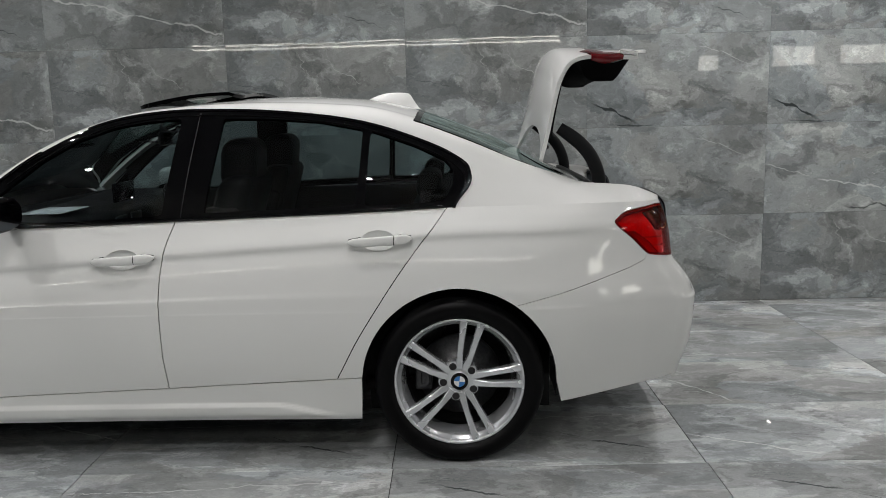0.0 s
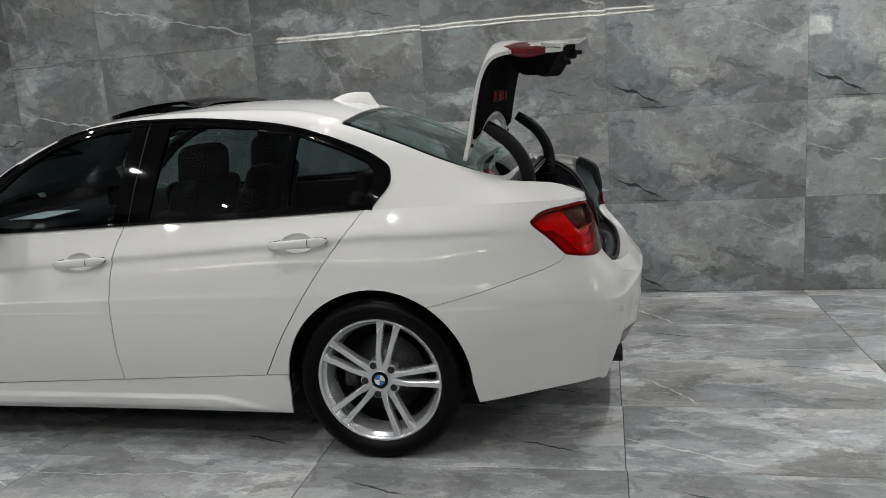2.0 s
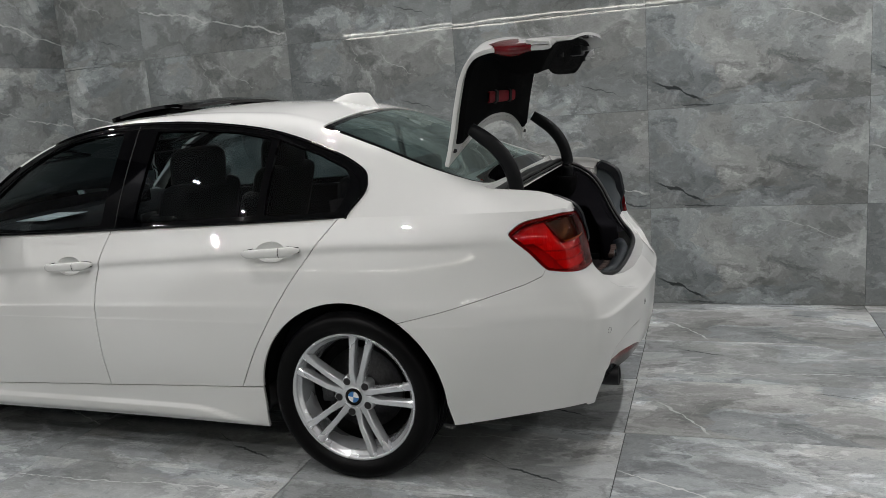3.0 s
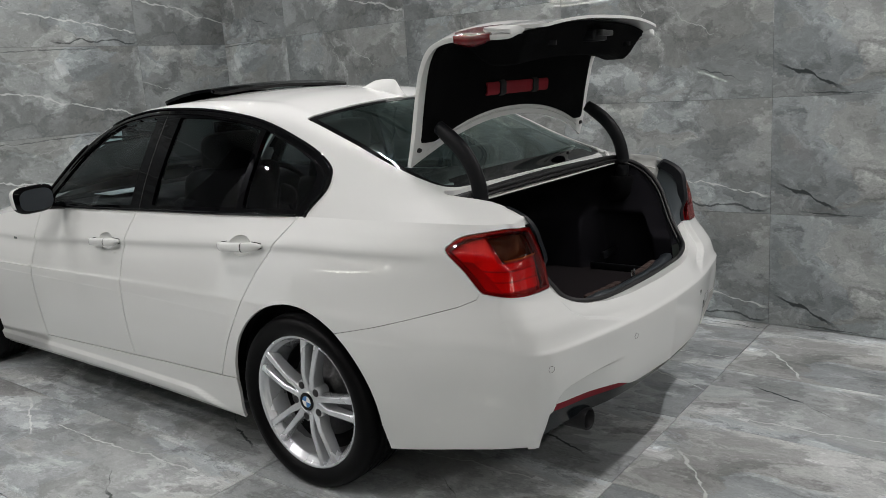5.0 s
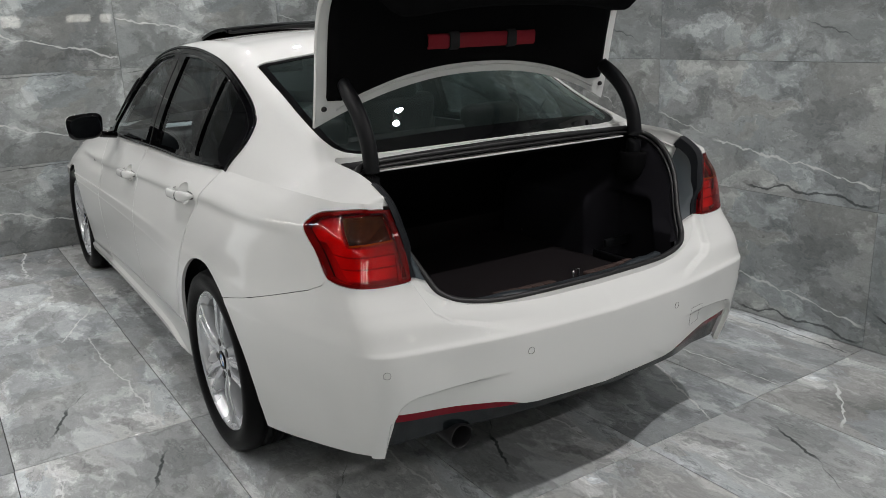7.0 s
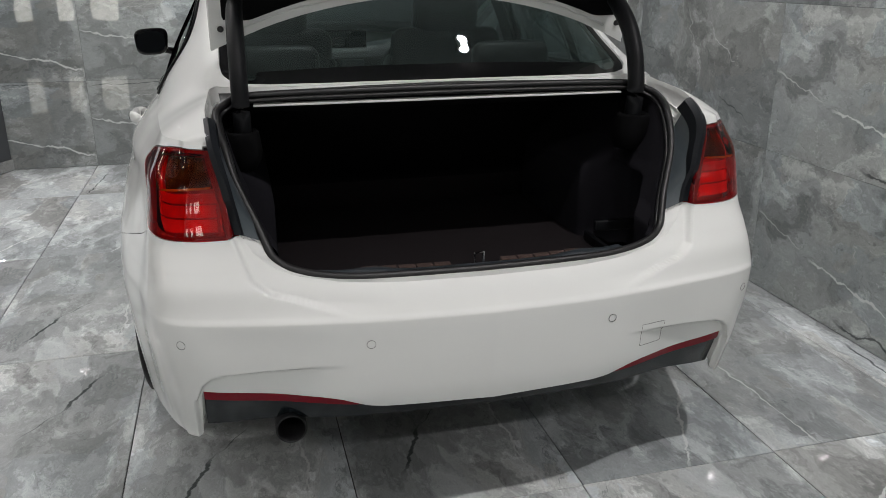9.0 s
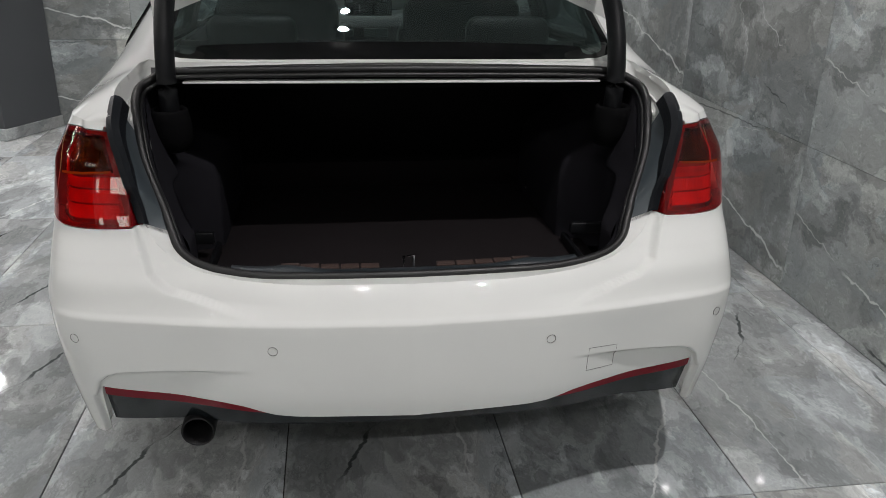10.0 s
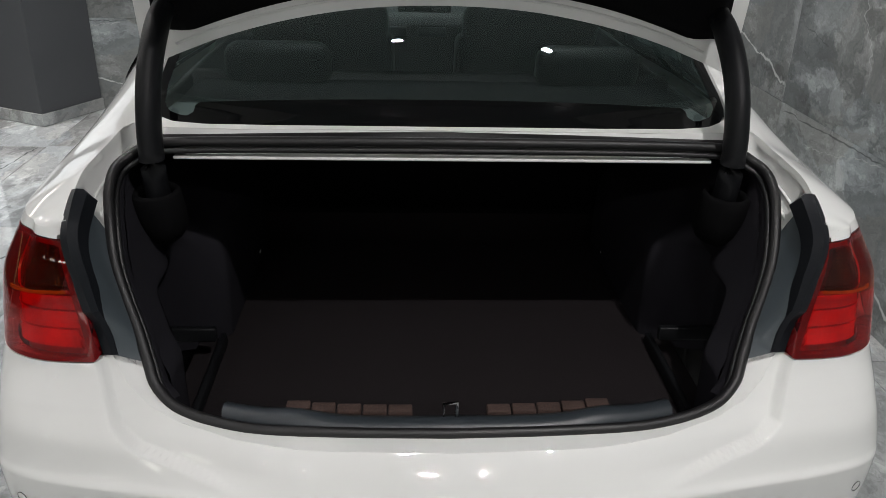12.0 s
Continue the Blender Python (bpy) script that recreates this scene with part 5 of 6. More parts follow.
def lid_rim(bm):
    """Close the lining's rim towards the lid skin."""
    bmesh.ops.remove_doubles(bm, verts=bm.verts[:], dist=2e-4)
    bmesh.ops.recalc_face_normals(bm, faces=bm.faces[:])
    bm.normal_update()
    side = sum(f.normal.x * f.calc_area() for f in bm.faces if f.calc_center_median().z < 1.45)
    way = -1.0 if side > 0 else 1.0
    rim = [e for e in bm.edges if len(e.link_faces) == 1]
    nrm = {v: v.normal.copy() for e in rim for v in e.verts}
    low = {v: bm.verts.new(v.co + n * way * 0.006) for v, n in nrm.items()}
    for e in rim:
        a, b = e.verts
        bm.faces.new((a, b, low[b], low[a]))
    bmesh.ops.recalc_face_normals(bm, faces=bm.faces[:])
    return bm


def build_lid():
    G, S = lid_grid()
    i = np.linspace(0, 1, G.shape[0])[:, None] * np.ones((1, G.shape[1]))
    f = np.ones((G.shape[0], 1)) * np.linspace(0, 1, G.shape[1])[None, :]
    L = S[-1:, :] * np.ones_like(S)
    edge = np.minimum(np.minimum(S, L - S), (1 - f) * 0.592)
    LAMPF = inside([(0.69, 0.58), (0.71, 0.72), (0.755, 0.84), (0.765, 0.90), (0.785, 0.97), (0.788, 1.1), (0.615, 1.1), (0.615, 0.97), (0.64, 0.80)], S / L * 1.0 + 0.0 * S, f)
    skin, lining, trim = bmesh.new(), bmesh.new(), bmesh.new()
    under = offset_grid(G, 0.016 - 0.006 * smooth((S / L - 0.80) / 0.12))
    rear = smooth((S - 0.40) / 0.12)
    inset = np.minimum.reduce([S - 0.034 - 0.040 * smooth((f - 0.80) / 0.2), L - S - 0.060, (0.945 - 0.075 * rear - f) * 0.592])
    depth = 0.019 + 0.013 * smooth(inset / 0.02) + 0.092 * rear * smooth(inset / 0.075)
    blk = offset_grid(G, depth)
    for s in (-1.0, 1.0):
        add(skin, clipped(G, [-LAMPF], s, 0.0))
        add(lining, clipped(under, [], s, 0.0))
        add(trim, clipped(blk, [inset], s, 0.0))
    for b in (skin, lining):
        bmesh.ops.remove_doubles(b, verts=b.verts[:], dist=2e-4)
    add(skin, lining)
    bmesh.ops.remove_doubles(skin, verts=skin.verts[:], dist=2e-4)
    bmesh.ops.recalc_face_normals(skin, faces=skin.faces[:])
    lid = part("boot_lid", skin, M_PAINT, CAR, "open white boot lid standing upright")
    # turned edge round the lid, from the skin to the inner panel
    n = G.shape
    rim = bmesh.new()
    for s in (-1.0, 1.0):
        run = [(k, n[1] - 1) for k in range(n[0])] + [(n[0] - 1, k) for k in range(n[1] - 2, -1, -1)]
        for way in (run, [(0, k) for k in range(n[1])]):
            prev = None
            for c in way:
                A, B = G[c], under[c]
                M = (A + B) / 2 + np.array([0, 0.003, 0]) * (1 if c[1] == n[1] - 1 else 0)
                row = [rim.verts.new((P[0], s * P[1], P[2])) for P in (A, M, B)]
                if prev:
                    for k in range(2):
                        rim.faces.new((prev[k], prev[k + 1], row[k + 1], row[k]))
                prev = row
    bmesh.ops.remove_doubles(rim, verts=rim.verts[:], dist=1e-5)
    bmesh.ops.recalc_face_normals(rim, faces=rim.faces[:])
    part("lid_edge", rim, M_PAINT, lid)
    part("lid_lining", lid_rim(trim), M_TRIM, lid, "black felt lining inside the boot lid")
    for s in (-1.0, 1.0):
        lp = clipped(G, [LAMPF + 0.001], s, 0.0)
        bmesh.ops.recalc_face_normals(lp, faces=lp.faces[:])
        lamp = part("lid_lamp", lp, M_LIDRED, lid, "inner red tail lamp on the lid")
        ends = [k for k in range(n[0]) if LAMPF[k, -1] > 0]
        wrap = bmesh.new()
        prev = None
        for k in ends:
            t = (k - ends[0]) / (len(ends) - 1)
            drop = 0.016 * math.sin(math.pi * min(1.0, 0.08 + 0.9 * t)) ** 0.7
            inner = under[k, -1] - G[k, -1]
            inner = inner / np.linalg.norm(inner)
            pts = (G[k, -5] - inner * 0.003, G[k, -2] - inner * 0.004, G[k, -1] + np.array([0, 0.004, 0]), under[k, -1] + np.array([0, 0.005, 0]), under[k, -1] + inner * drop + np.array([0, 0.002, 0]), under[k, -3] + inner * drop)
            row = [wrap.verts.new((p[0], s * p[1], p[2])) for p in pts]
            if prev:
                for m in range(5):
                    wrap.faces.new((prev[m], prev[m + 1], row[m + 1], row[m]))
            prev = row
        bmesh.ops.recalc_face_normals(wrap, faces=wrap.faces[:])
        part("lamp_end", wrap, M_LIDRED, lamp)
        # rubber stop near the lid corner
        k = (2, int(n[1] * 0.945))
        p = under[3, k[1]]
        st = lathe([(0.0, 0.010), (0.006, 0.009), (0.008, 0.004), (0.009, -0.004)], 14, axis="x")
        bmesh.ops.translate(st, verts=st.verts[:], vec=(p[0] + 0.004, s * p[1], p[2] + 0.012))
        part("rubber_stop", st, M_RUBBER, lid)
    for row, r in ((2, 0.0030), (5, 0.0022)):
        half = [under[row, j] for j in range(0, n[1] - 4, 2)]
        line = [(p[0] + 0.001, -p[1], p[2]) for p in half[::-1]] + [(p[0] + 0.001, p[1], p[2]) for p in half[1:]]
        part("lid_ridge", tube(line, r, 6), M_PAINT, lid)
    # latch and grip on the lining, by the tail edge
    k = int(n[0] * 0.885)
    p = blk[k, 0]
    part("latch", boxed(p[0] - 0.045, p[0] + 0.03, -0.05, 0.05, p[2] - 0.030, p[2] + 0.010, 0.008), M_PLASTIC, lid, "black plastic latch cover")
    part("latch_plate", boxed(p[0] - 0.01, p[0] + 0.055, -0.035, 0.045, p[2] - 0.014, p[2] + 0.004, 0.003), M_STEEL, lid)
    for w in (-0.30, 0.36):
        j = int(abs(w) / 0.592 * (n[1] - 1))
        p = blk[int(n[0] * 0.87), j]
        g = lathe([(0.0, -0.004), (0.014, -0.004), (0.017, -0.010), (0.017, 0.006)], 20, axis="z")
        bmesh.ops.translate(g, verts=g.verts[:], vec=(p[0], math.copysign(p[1], w), p[2] - 0.002))
        part("grip_plug", g, M_PLASTIC, lid)
    # warning-triangle pouch
    row = np.argmin(np.abs(blk[:, 0, 2] - 1.366))

    def pouch(name, w0, w1, z0, z1, out, mat, label=""):
        bm = bmesh.new()
        prev = None
        for w in np.linspace(w0, w1, 12):
            j = min(n[1] - 1, int(abs(w) / 0.592 * (n[1] - 1)))
            zz = (z0 + (z1 - z0) * np.array([0, 0.15, 0.5, 0.85, 1.0]))
            colr = []
            for m, z in enumerate(zz):
                r = np.argmin(np.abs(blk[:40, j, 2] - z))
                bulge = out * (0.4 if m in (0, 4) else 1.0)
                colr.append(bm.verts.new((blk[r, j, 0] + bulge, w, z)))
            if prev:
                for m in range(4):
                    bm.faces.new((prev[m], prev[m + 1], colr[m + 1], colr[m]))
            prev = colr
        bmesh.ops.recalc_face_normals(bm, faces=bm.faces[:])
        return part(name, flanged(bm, 0.006), mat, lid, label)

    pouch("triangle_pouch", -0.214, 0.214, 1.343, 1.390, 0.012, M_REDFELT, "red warning-triangle pouch")
    for w in (-0.118, 0.112):
        pouch("strap", w - 0.018, w + 0.018, 1.338, 1.396, 0.019, M_STRAP, "black strap over the pouch")
    for s in (-1.0, 1.0):
        path = [(0.424, s * 0.522, 1.258), (0.458, s * 0.527, 1.234), (0.508, s * 0.529, 1.194), (0.548, s * 0.530, 1.145), (0.575, s * 0.530, 1.085), (0.585, s * 0.530, 1.02), (0.578, s * 0.530, 0.955), (0.55, s * 0.530, 0.89)]
        P = np.array(path)
        q = np.linspace(0, len(P) - 1, 30)
        P = np.stack([spl(np.arange(len(P)), P[:, a], q) for a in range(3)], axis=1)
        part("hinge_arm", tube([tuple(v) for v in P], [0.0185 + 0.003 * float(smooth(t / 1.5)) for t in q], 18, flat=1.30), M_PLASTIC, lid, "curved black hinge arm")


# ---- wheels ----
def wheel_parts():
    """One wheel at the origin, its face towards -y, axle along y."""
    spin = math.radians(76.5)
    prof = [(0.200, 0.215), (0.215, 0.21), (0.222, 0.19), (0.214, 0.15), (0.208, 0.09), (0.218, 0.050), (0.222, 0.030), (0.2245, 0.021), (0.2345, 0.016), (0.2355, 0.008), (0.2385, 0.003), (0.246, -0.003), (0.2495, 0.001), (0.2495, 0.014), (0.244, 0.020)]
    rim = lathe(prof, 96)
    tyre_prof = [(0.240, 0.012), (0.252, -0.004), (0.262, -0.013), (0.278, -0.020), (0.296, -0.021), (0.310, -0.014), (0.3185, 0.001), (0.3225, 0.018)]
    for k in range(5):
        y = 0.024 + 0.036 * k
        tyre_prof += [(0.3245, y), (0.3247, y + 0.026), (0.3170, y + 0.0275), (0.3170, y + 0.0335)]
    tyre_prof += [(0.322, 0.215), (0.31, 0.232), (0.28, 0.24), (0.24, 0.225)]
    tyre = lathe(tyre_prof, 120)
    return rim, tyre, spin


def spoke_arm(side):
    """One arm of a double spoke along +x, in the wheel's plane x-z; y is depth, front negative."""
    bm = bmesh.new()
    rings = []
    for t in np.linspace(0, 1, 26):
        r = 0.040 + (0.2455 - 0.040) * t
        off = side * float(np.interp(r, [0.04, 0.06, 0.09, 0.115, 0.18, 0.225, 0.246], [0.012, 0.0135, 0.0185, 0.022, 0.028, 0.033, 0.036]))
        half = float(np.interp(r, [0.04, 0.06, 0.09, 0.115, 0.18, 0.225, 0.246], [0.016, 0.0145, 0.0115, 0.0105, 0.0115, 0.0135, 0.017]))
        face = 0.016 - 0.016 * smooth(t / 0.40) + 0.003 * smooth((t - 0.85) / 0.15)
        deep = 0.055 - 0.016 * t
        z = off
        ring = [(r, face + 0.0035, z - half), (r, face, z - half * 0.72), (r, face, z + half * 0.72), (r, face + 0.0035, z + half), (r, face + deep * 0.6, z + half * 1.15), (r, face + deep, z + half * 0.8), (r, face + deep, z - half * 0.8), (r, face + deep * 0.6, z - half * 1.15)]
        rings.append([bm.verts.new(p) for p in ring])
    for A, B in zip(rings, rings[1:]):
        for k in range(8):
            bm.faces.new((A[k], A[(k + 1) % 8], B[(k + 1) % 8], B[k]))
    bm.faces.new(rings[0])
    bm.faces.new(rings[-1])
    bmesh.ops.recalc_face_normals(bm, faces=bm.faces[:])
    for e in bm.edges:
        if len(e.link_faces) == 2 and e.calc_face_angle(0) > 0.45:
            e.smooth = False
    return bm


def build_wheels():
    rim0, tyre0, spin = wheel_parts()
    meshes = {}

    def keep(name, bm, mat, smooth_=True):
        ob = link(name, bm, mat, None, smooth_)
        me = ob.data
        bpy.data.objects.remove(ob)
        return me

    me_rim = keep("wheel_rim", rim0, M_ALLOY)
    me_tyre = keep("tyre", tyre0, M_TYRE)
    sp = bmesh.new()
    for sd in (-1, 1):
        add(sp, spoke_arm(sd))
    # web joining the two arms near the hub, and the foot at the rim
    me_spoke = keep("spoke", sp, M_ALLOY)
    hub = lathe([(0.0, 0.012), (0.034, 0.012), (0.036, 0.016), (0.046, 0.015), (0.056, 0.019), (0.064, 0.030), (0.068, 0.050), (0.06, 0.07), (0.0, 0.075)], 48)
    me_hub = keep("hub", hub, M_ALLOY)
    me_bolt = keep("wheel_bolt", lathe([(0.0, 0.011), (0.0105, 0.011), (0.0135, 0.0112), (0.0145, 0.0135)], 18), M_RUBBER)
    me_pad = keep("bolt_pad", lathe([(0.0, 0.0135), (0.0155, 0.0135), (0.0185, 0.0165), (0.0205, 0.030), (0.022, 0.060)], 20), M_ALLOY)
    me_disc = keep("brake_disc", lathe([(0.05, 0.085), (0.085, 0.085), (0.09, 0.105), (0.160, 0.105), (0.160, 0.125), (0.05, 0.125)], 56), M_STEEL)
    cal = bmesh.new()
    add(cal, boxed(-0.175, -0.105, 0.085, 0.145, -0.06, 0.06, 0.012))
    add(cal, boxed(-0.150, -0.115, 0.078, 0.09, -0.035, 0.035, 0.006))
    me_cal = keep("brake_caliper", cal, M_STEEL)
    me_drum = keep("wheel_inside", lathe([(0.0, 0.150), (0.20, 0.150), (0.205, 0.09)], 48), M_DARKMETAL)
    # centre badge: dark ring, quartered blue and white disc
    me_ring = keep("badge_ring", lathe([(0.0215, 0.0085), (0.0225, 0.0075), (0.0325, 0.0075), (0.0335, 0.0095), (0.0335, 0.013)], 40), M_BLACKGLOSS)
    quads = []
    for k in range(4):
        b = bmesh.new()
        c0 = b.verts.new((0, 0.0078, 0))
        arc = [b.verts.new((0.0212 * math.cos(a), 0.0082, 0.0212 * math.sin(a))) for a in np.linspace(k * math.pi / 2, (k + 1) * math.pi / 2, 9)]
        for p, q in zip(arc, arc[1:]):
            b.faces.new((c0, p, q))
        bmesh.ops.recalc_face_normals(b, faces=b.faces[:])
        quads.append(keep("badge_quarter", b, M_BLUE if k % 2 else M_WHITEBADGE))
    for cx, s, turn in ((0.0, -1, 0.0), (-2.81, -1, 0.35), (0.0, 1, 0.5), (-2.81, 1, 0.9)):
        w = new("wheel", me_rim)
        w["label"] = "silver five double-spoke alloy wheel with low tyre"
        w.parent = CAR
        z0 = 0.3165
        face = 0.866 if cx > -1 else 0.838
        w.matrix_basis = Matrix.Translation((cx, s * face, z0)) @ Matrix.Rotation(0 if s < 0 else math.pi, 4, "Z")
        def child(name, me, m=Matrix.Identity(4)):
            o = new(name, me)
            o.parent = w
            o.matrix_basis = m
            return o
        child("tyre", me_tyre)
        child("hub", me_hub)
        for k in range(5):
            rot = Matrix.Rotation(-(spin + turn + k * 2 * math.pi / 5), 4, "Y")
            child("spoke", me_spoke, rot)
            a = spin + turn + (k + 0.5) * 2 * math.pi / 5
            child("bolt_pad", me_pad, Matrix.Translation((0.062 * math.cos(a), 0.0005, 0.062 * math.sin(a))))
            child("wheel_bolt", me_bolt, Matrix.Translation((0.062 * math.cos(a), 0.0005, 0.062 * math.sin(a))))
        child("brake_disc", me_disc)
        child("brake_caliper", me_cal)
        child("wheel_inside", me_drum)
        child("badge_ring", me_ring, Matrix.Translation((0, 0.0, 0)))
        for k in range(4):
            child("badge_quarter", quads[k], Matrix.Rotation(0.15, 4, "Y"))
        # dark liner of the wheel housing
        lin = lathe([(0.382, 0.0), (0.382, -s * 0.22)], 40, span=math.pi)
        bmesh.ops.translate(lin, verts=lin.verts[:], vec=(cx, s * (0.82 if cx > -1 else 0.76), 0.315))
        add(lin, boxed(cx - 0.37, cx + 0.37, s * 0.60 - 0.005, s * 0.60 + 0.005, 0.12, 0.66))
        for x in (-0.375, 0.375):
            add(lin, boxed(cx + x - 0.003, cx + x + 0.003, min(s * 0.60, s * (0.83 if cx > -1 else 0.74)), max(s * 0.60, s * (0.83 if cx > -1 else 0.74)), 0.245, 0.33))
        part("wheel_arch_liner", lin, M_RUBBER, CAR)


# ---- smaller outside parts ----
def build_details():
    # roof aerial fin
    fin = bmesh.new()
    rings = []
    for x in np.linspace(-0.400, -0.165, 24):
        t = (x + 0.400) / 0.235
        h = 0.002 + (0.060 * (1 - (1 - t / 0.80) ** 1.8) if t < 0.80 else 0.060 * (max(0.0, 1 - t) / 0.20) ** 1.3)
        wid = 0.034 - 0.008 * t
        base = float(np.interp(x, EDGE_X, MID_Z)) - 0.004
        ring = []
        for a in np.linspace(0, math.pi, 11):
            c, q = math.cos(a), math.sin(a)
            ring.append(fin.verts.new((x + 0.012 * q * t, wid * c * (1 - 0.75 * q**1.5), base + h * q)))
        rings.append(ring)
    for A, B in zip(rings, rings[1:]):
        for k in range(10):
            fin.faces.new((A[k], A[k + 1], B[k + 1], B[k]))
    fin.faces.new(rings[0])
    fin.faces.new(rings[-1])
    bmesh.ops.recalc_face_normals(fin, faces=fin.faces[:])
    part("roof_aerial", fin, M_PAINT, CAR, "white shark-fin roof aerial")
    # tilted glass sunroof panel
    sun = bmesh.new()
    rows = []
    for i, x in enumerate(np.linspace(0, 1, 18)):
        row = []
        for f in np.linspace(-1, 1, 19):
            half = 0.415 * (1 - 0.06 * (1 - min(1, (1 - abs(2 * x - 1)) * 6)) ** 2)
            X = -1.318 + 0.438 * x
            Z = 1.390 + 0.050 * x**0.9 + 0.013 * math.sin(math.pi * x) + 0.018 * (1 - f * f) - 0.016 * smooth((x - 0.86) / 0.14)
            row.append(sun.verts.new((X, half * f, Z)))
        rows.append(row)
    for A, B in zip(rows, rows[1:]):
        for k in range(18):
            sun.faces.new((A[k], A[k + 1], B[k + 1], B[k]))
    bmesh.ops.recalc_face_normals(sun, faces=sun.faces[:])
    part("sunroof", flanged(sun, 0.014), M_BLACKGLOSS, CAR, "black glass sunroof tilted open")
    part("sunroof_well", boxed(-1.18, -0.89, -0.39, 0.39, 1.335, 1.345), M_TRIM, CAR)
    for s in (-1.0, 1.0):
        m = bmesh.new()
        bmesh.ops.create_uvsphere(m, u_segments=32, v_segments=20, radius=1)
        for v in m.verts:
            c = v.co.copy()
            y = math.copysign(abs(c.y) ** 0.55, c.y)
            z = math.copysign(abs(c.z) ** 0.55, c.z)
            v.co = Vector((-1.665 + (0.030 if c.x > 0 else 0.095) * c.x, s * (0.925 + 0.080 * y * (1 + 0.08 * z)), 1.000 + 0.064 * z))
        for v in m.verts:
            o = (abs(v.co.y) - 0.925) / 0.080
            v.co.z += -0.006 * o
            v.co.x += -0.025 * o
        bmesh.ops.recalc_face_normals(m, faces=m.faces[:])
        hous = part("door_mirror", m, [M_PAINT, M_BLACKGLOSS], CAR, "door mirror with white cap and black back")
        for p in hous.data.polygons:
            if p.center.x > -1.662 - 0.025 * ((abs(p.center.y) - 0.925) / 0.080) or p.center.z < 0.962:
                p.material_index = 1
        gl = bmesh.new()
        ring = []
        for a in np.linspace(0, 2 * math.pi, 40, endpoint=False):
            c, q = math.cos(a), math.sin(a)
            o = 0.84 * math.copysign(abs(c) ** 0.65, c)
            ring.append(gl.verts.new((-1.632 - 0.025 * o, s * (0.925 + 0.080 * o), 1.000 + 0.050 * math.copysign(abs(q) ** 0.65, q) - 0.006 * o)))
        gl.faces.new(ring)
        part("mirror_glass", gl, M_MIRROR, hous, "mirror glass", smooth=False)
        part("mirror_foot", tube([(-1.70, s * 0.78, 0.945), (-1.69, s * 0.84, 0.952), (-1.685, s * 0.885, 0.962)], [0.028, 0.024, 0.022], 12, flat=0.7), M_BLACKGLOSS, hous)
        # small wing badge
        i = np.argmin((LX + 2.16) ** 2 + (LZ - 0.765) ** 2)
        part("wing_badge", boxed(-2.175, -2.145, s * LW.flat[i] - 0.002, s * LW.flat[i] + 0.002, 0.758, 0.772, 0.001), M_CHROME, CAR)
    under = bmesh.new()
    add(under, boxed(-3.2, 0.70, -0.46, 0.46, 0.27, 0.33, 0.02))
    add(under, boxed(-2.40, -0.42, -0.80, 0.80, 0.195, 0.26, 0.02))
    part("underbody", under, M_RUBBER, CAR)
    ax = tube([(0.0, -0.70, 0.315), (0.0, 0.70, 0.315)], 0.035, 10)
    add(ax, tube([(-2.81, -0.70, 0.315), (-2.81, 0.70, 0.315)], 0.035, 10))
    part("axle", ax, M_DARKMETAL, CAR)


# ---- cabin ----
def cushion(x0, x1, y0, y1, z0, z1, r, lean=0.0):
    bm = boxed(x0, x1, y0, y1, z0, z1, r, 4)
    for v in bm.verts:
        v.co.x += lean * (v.co.z - z0)
    return bm


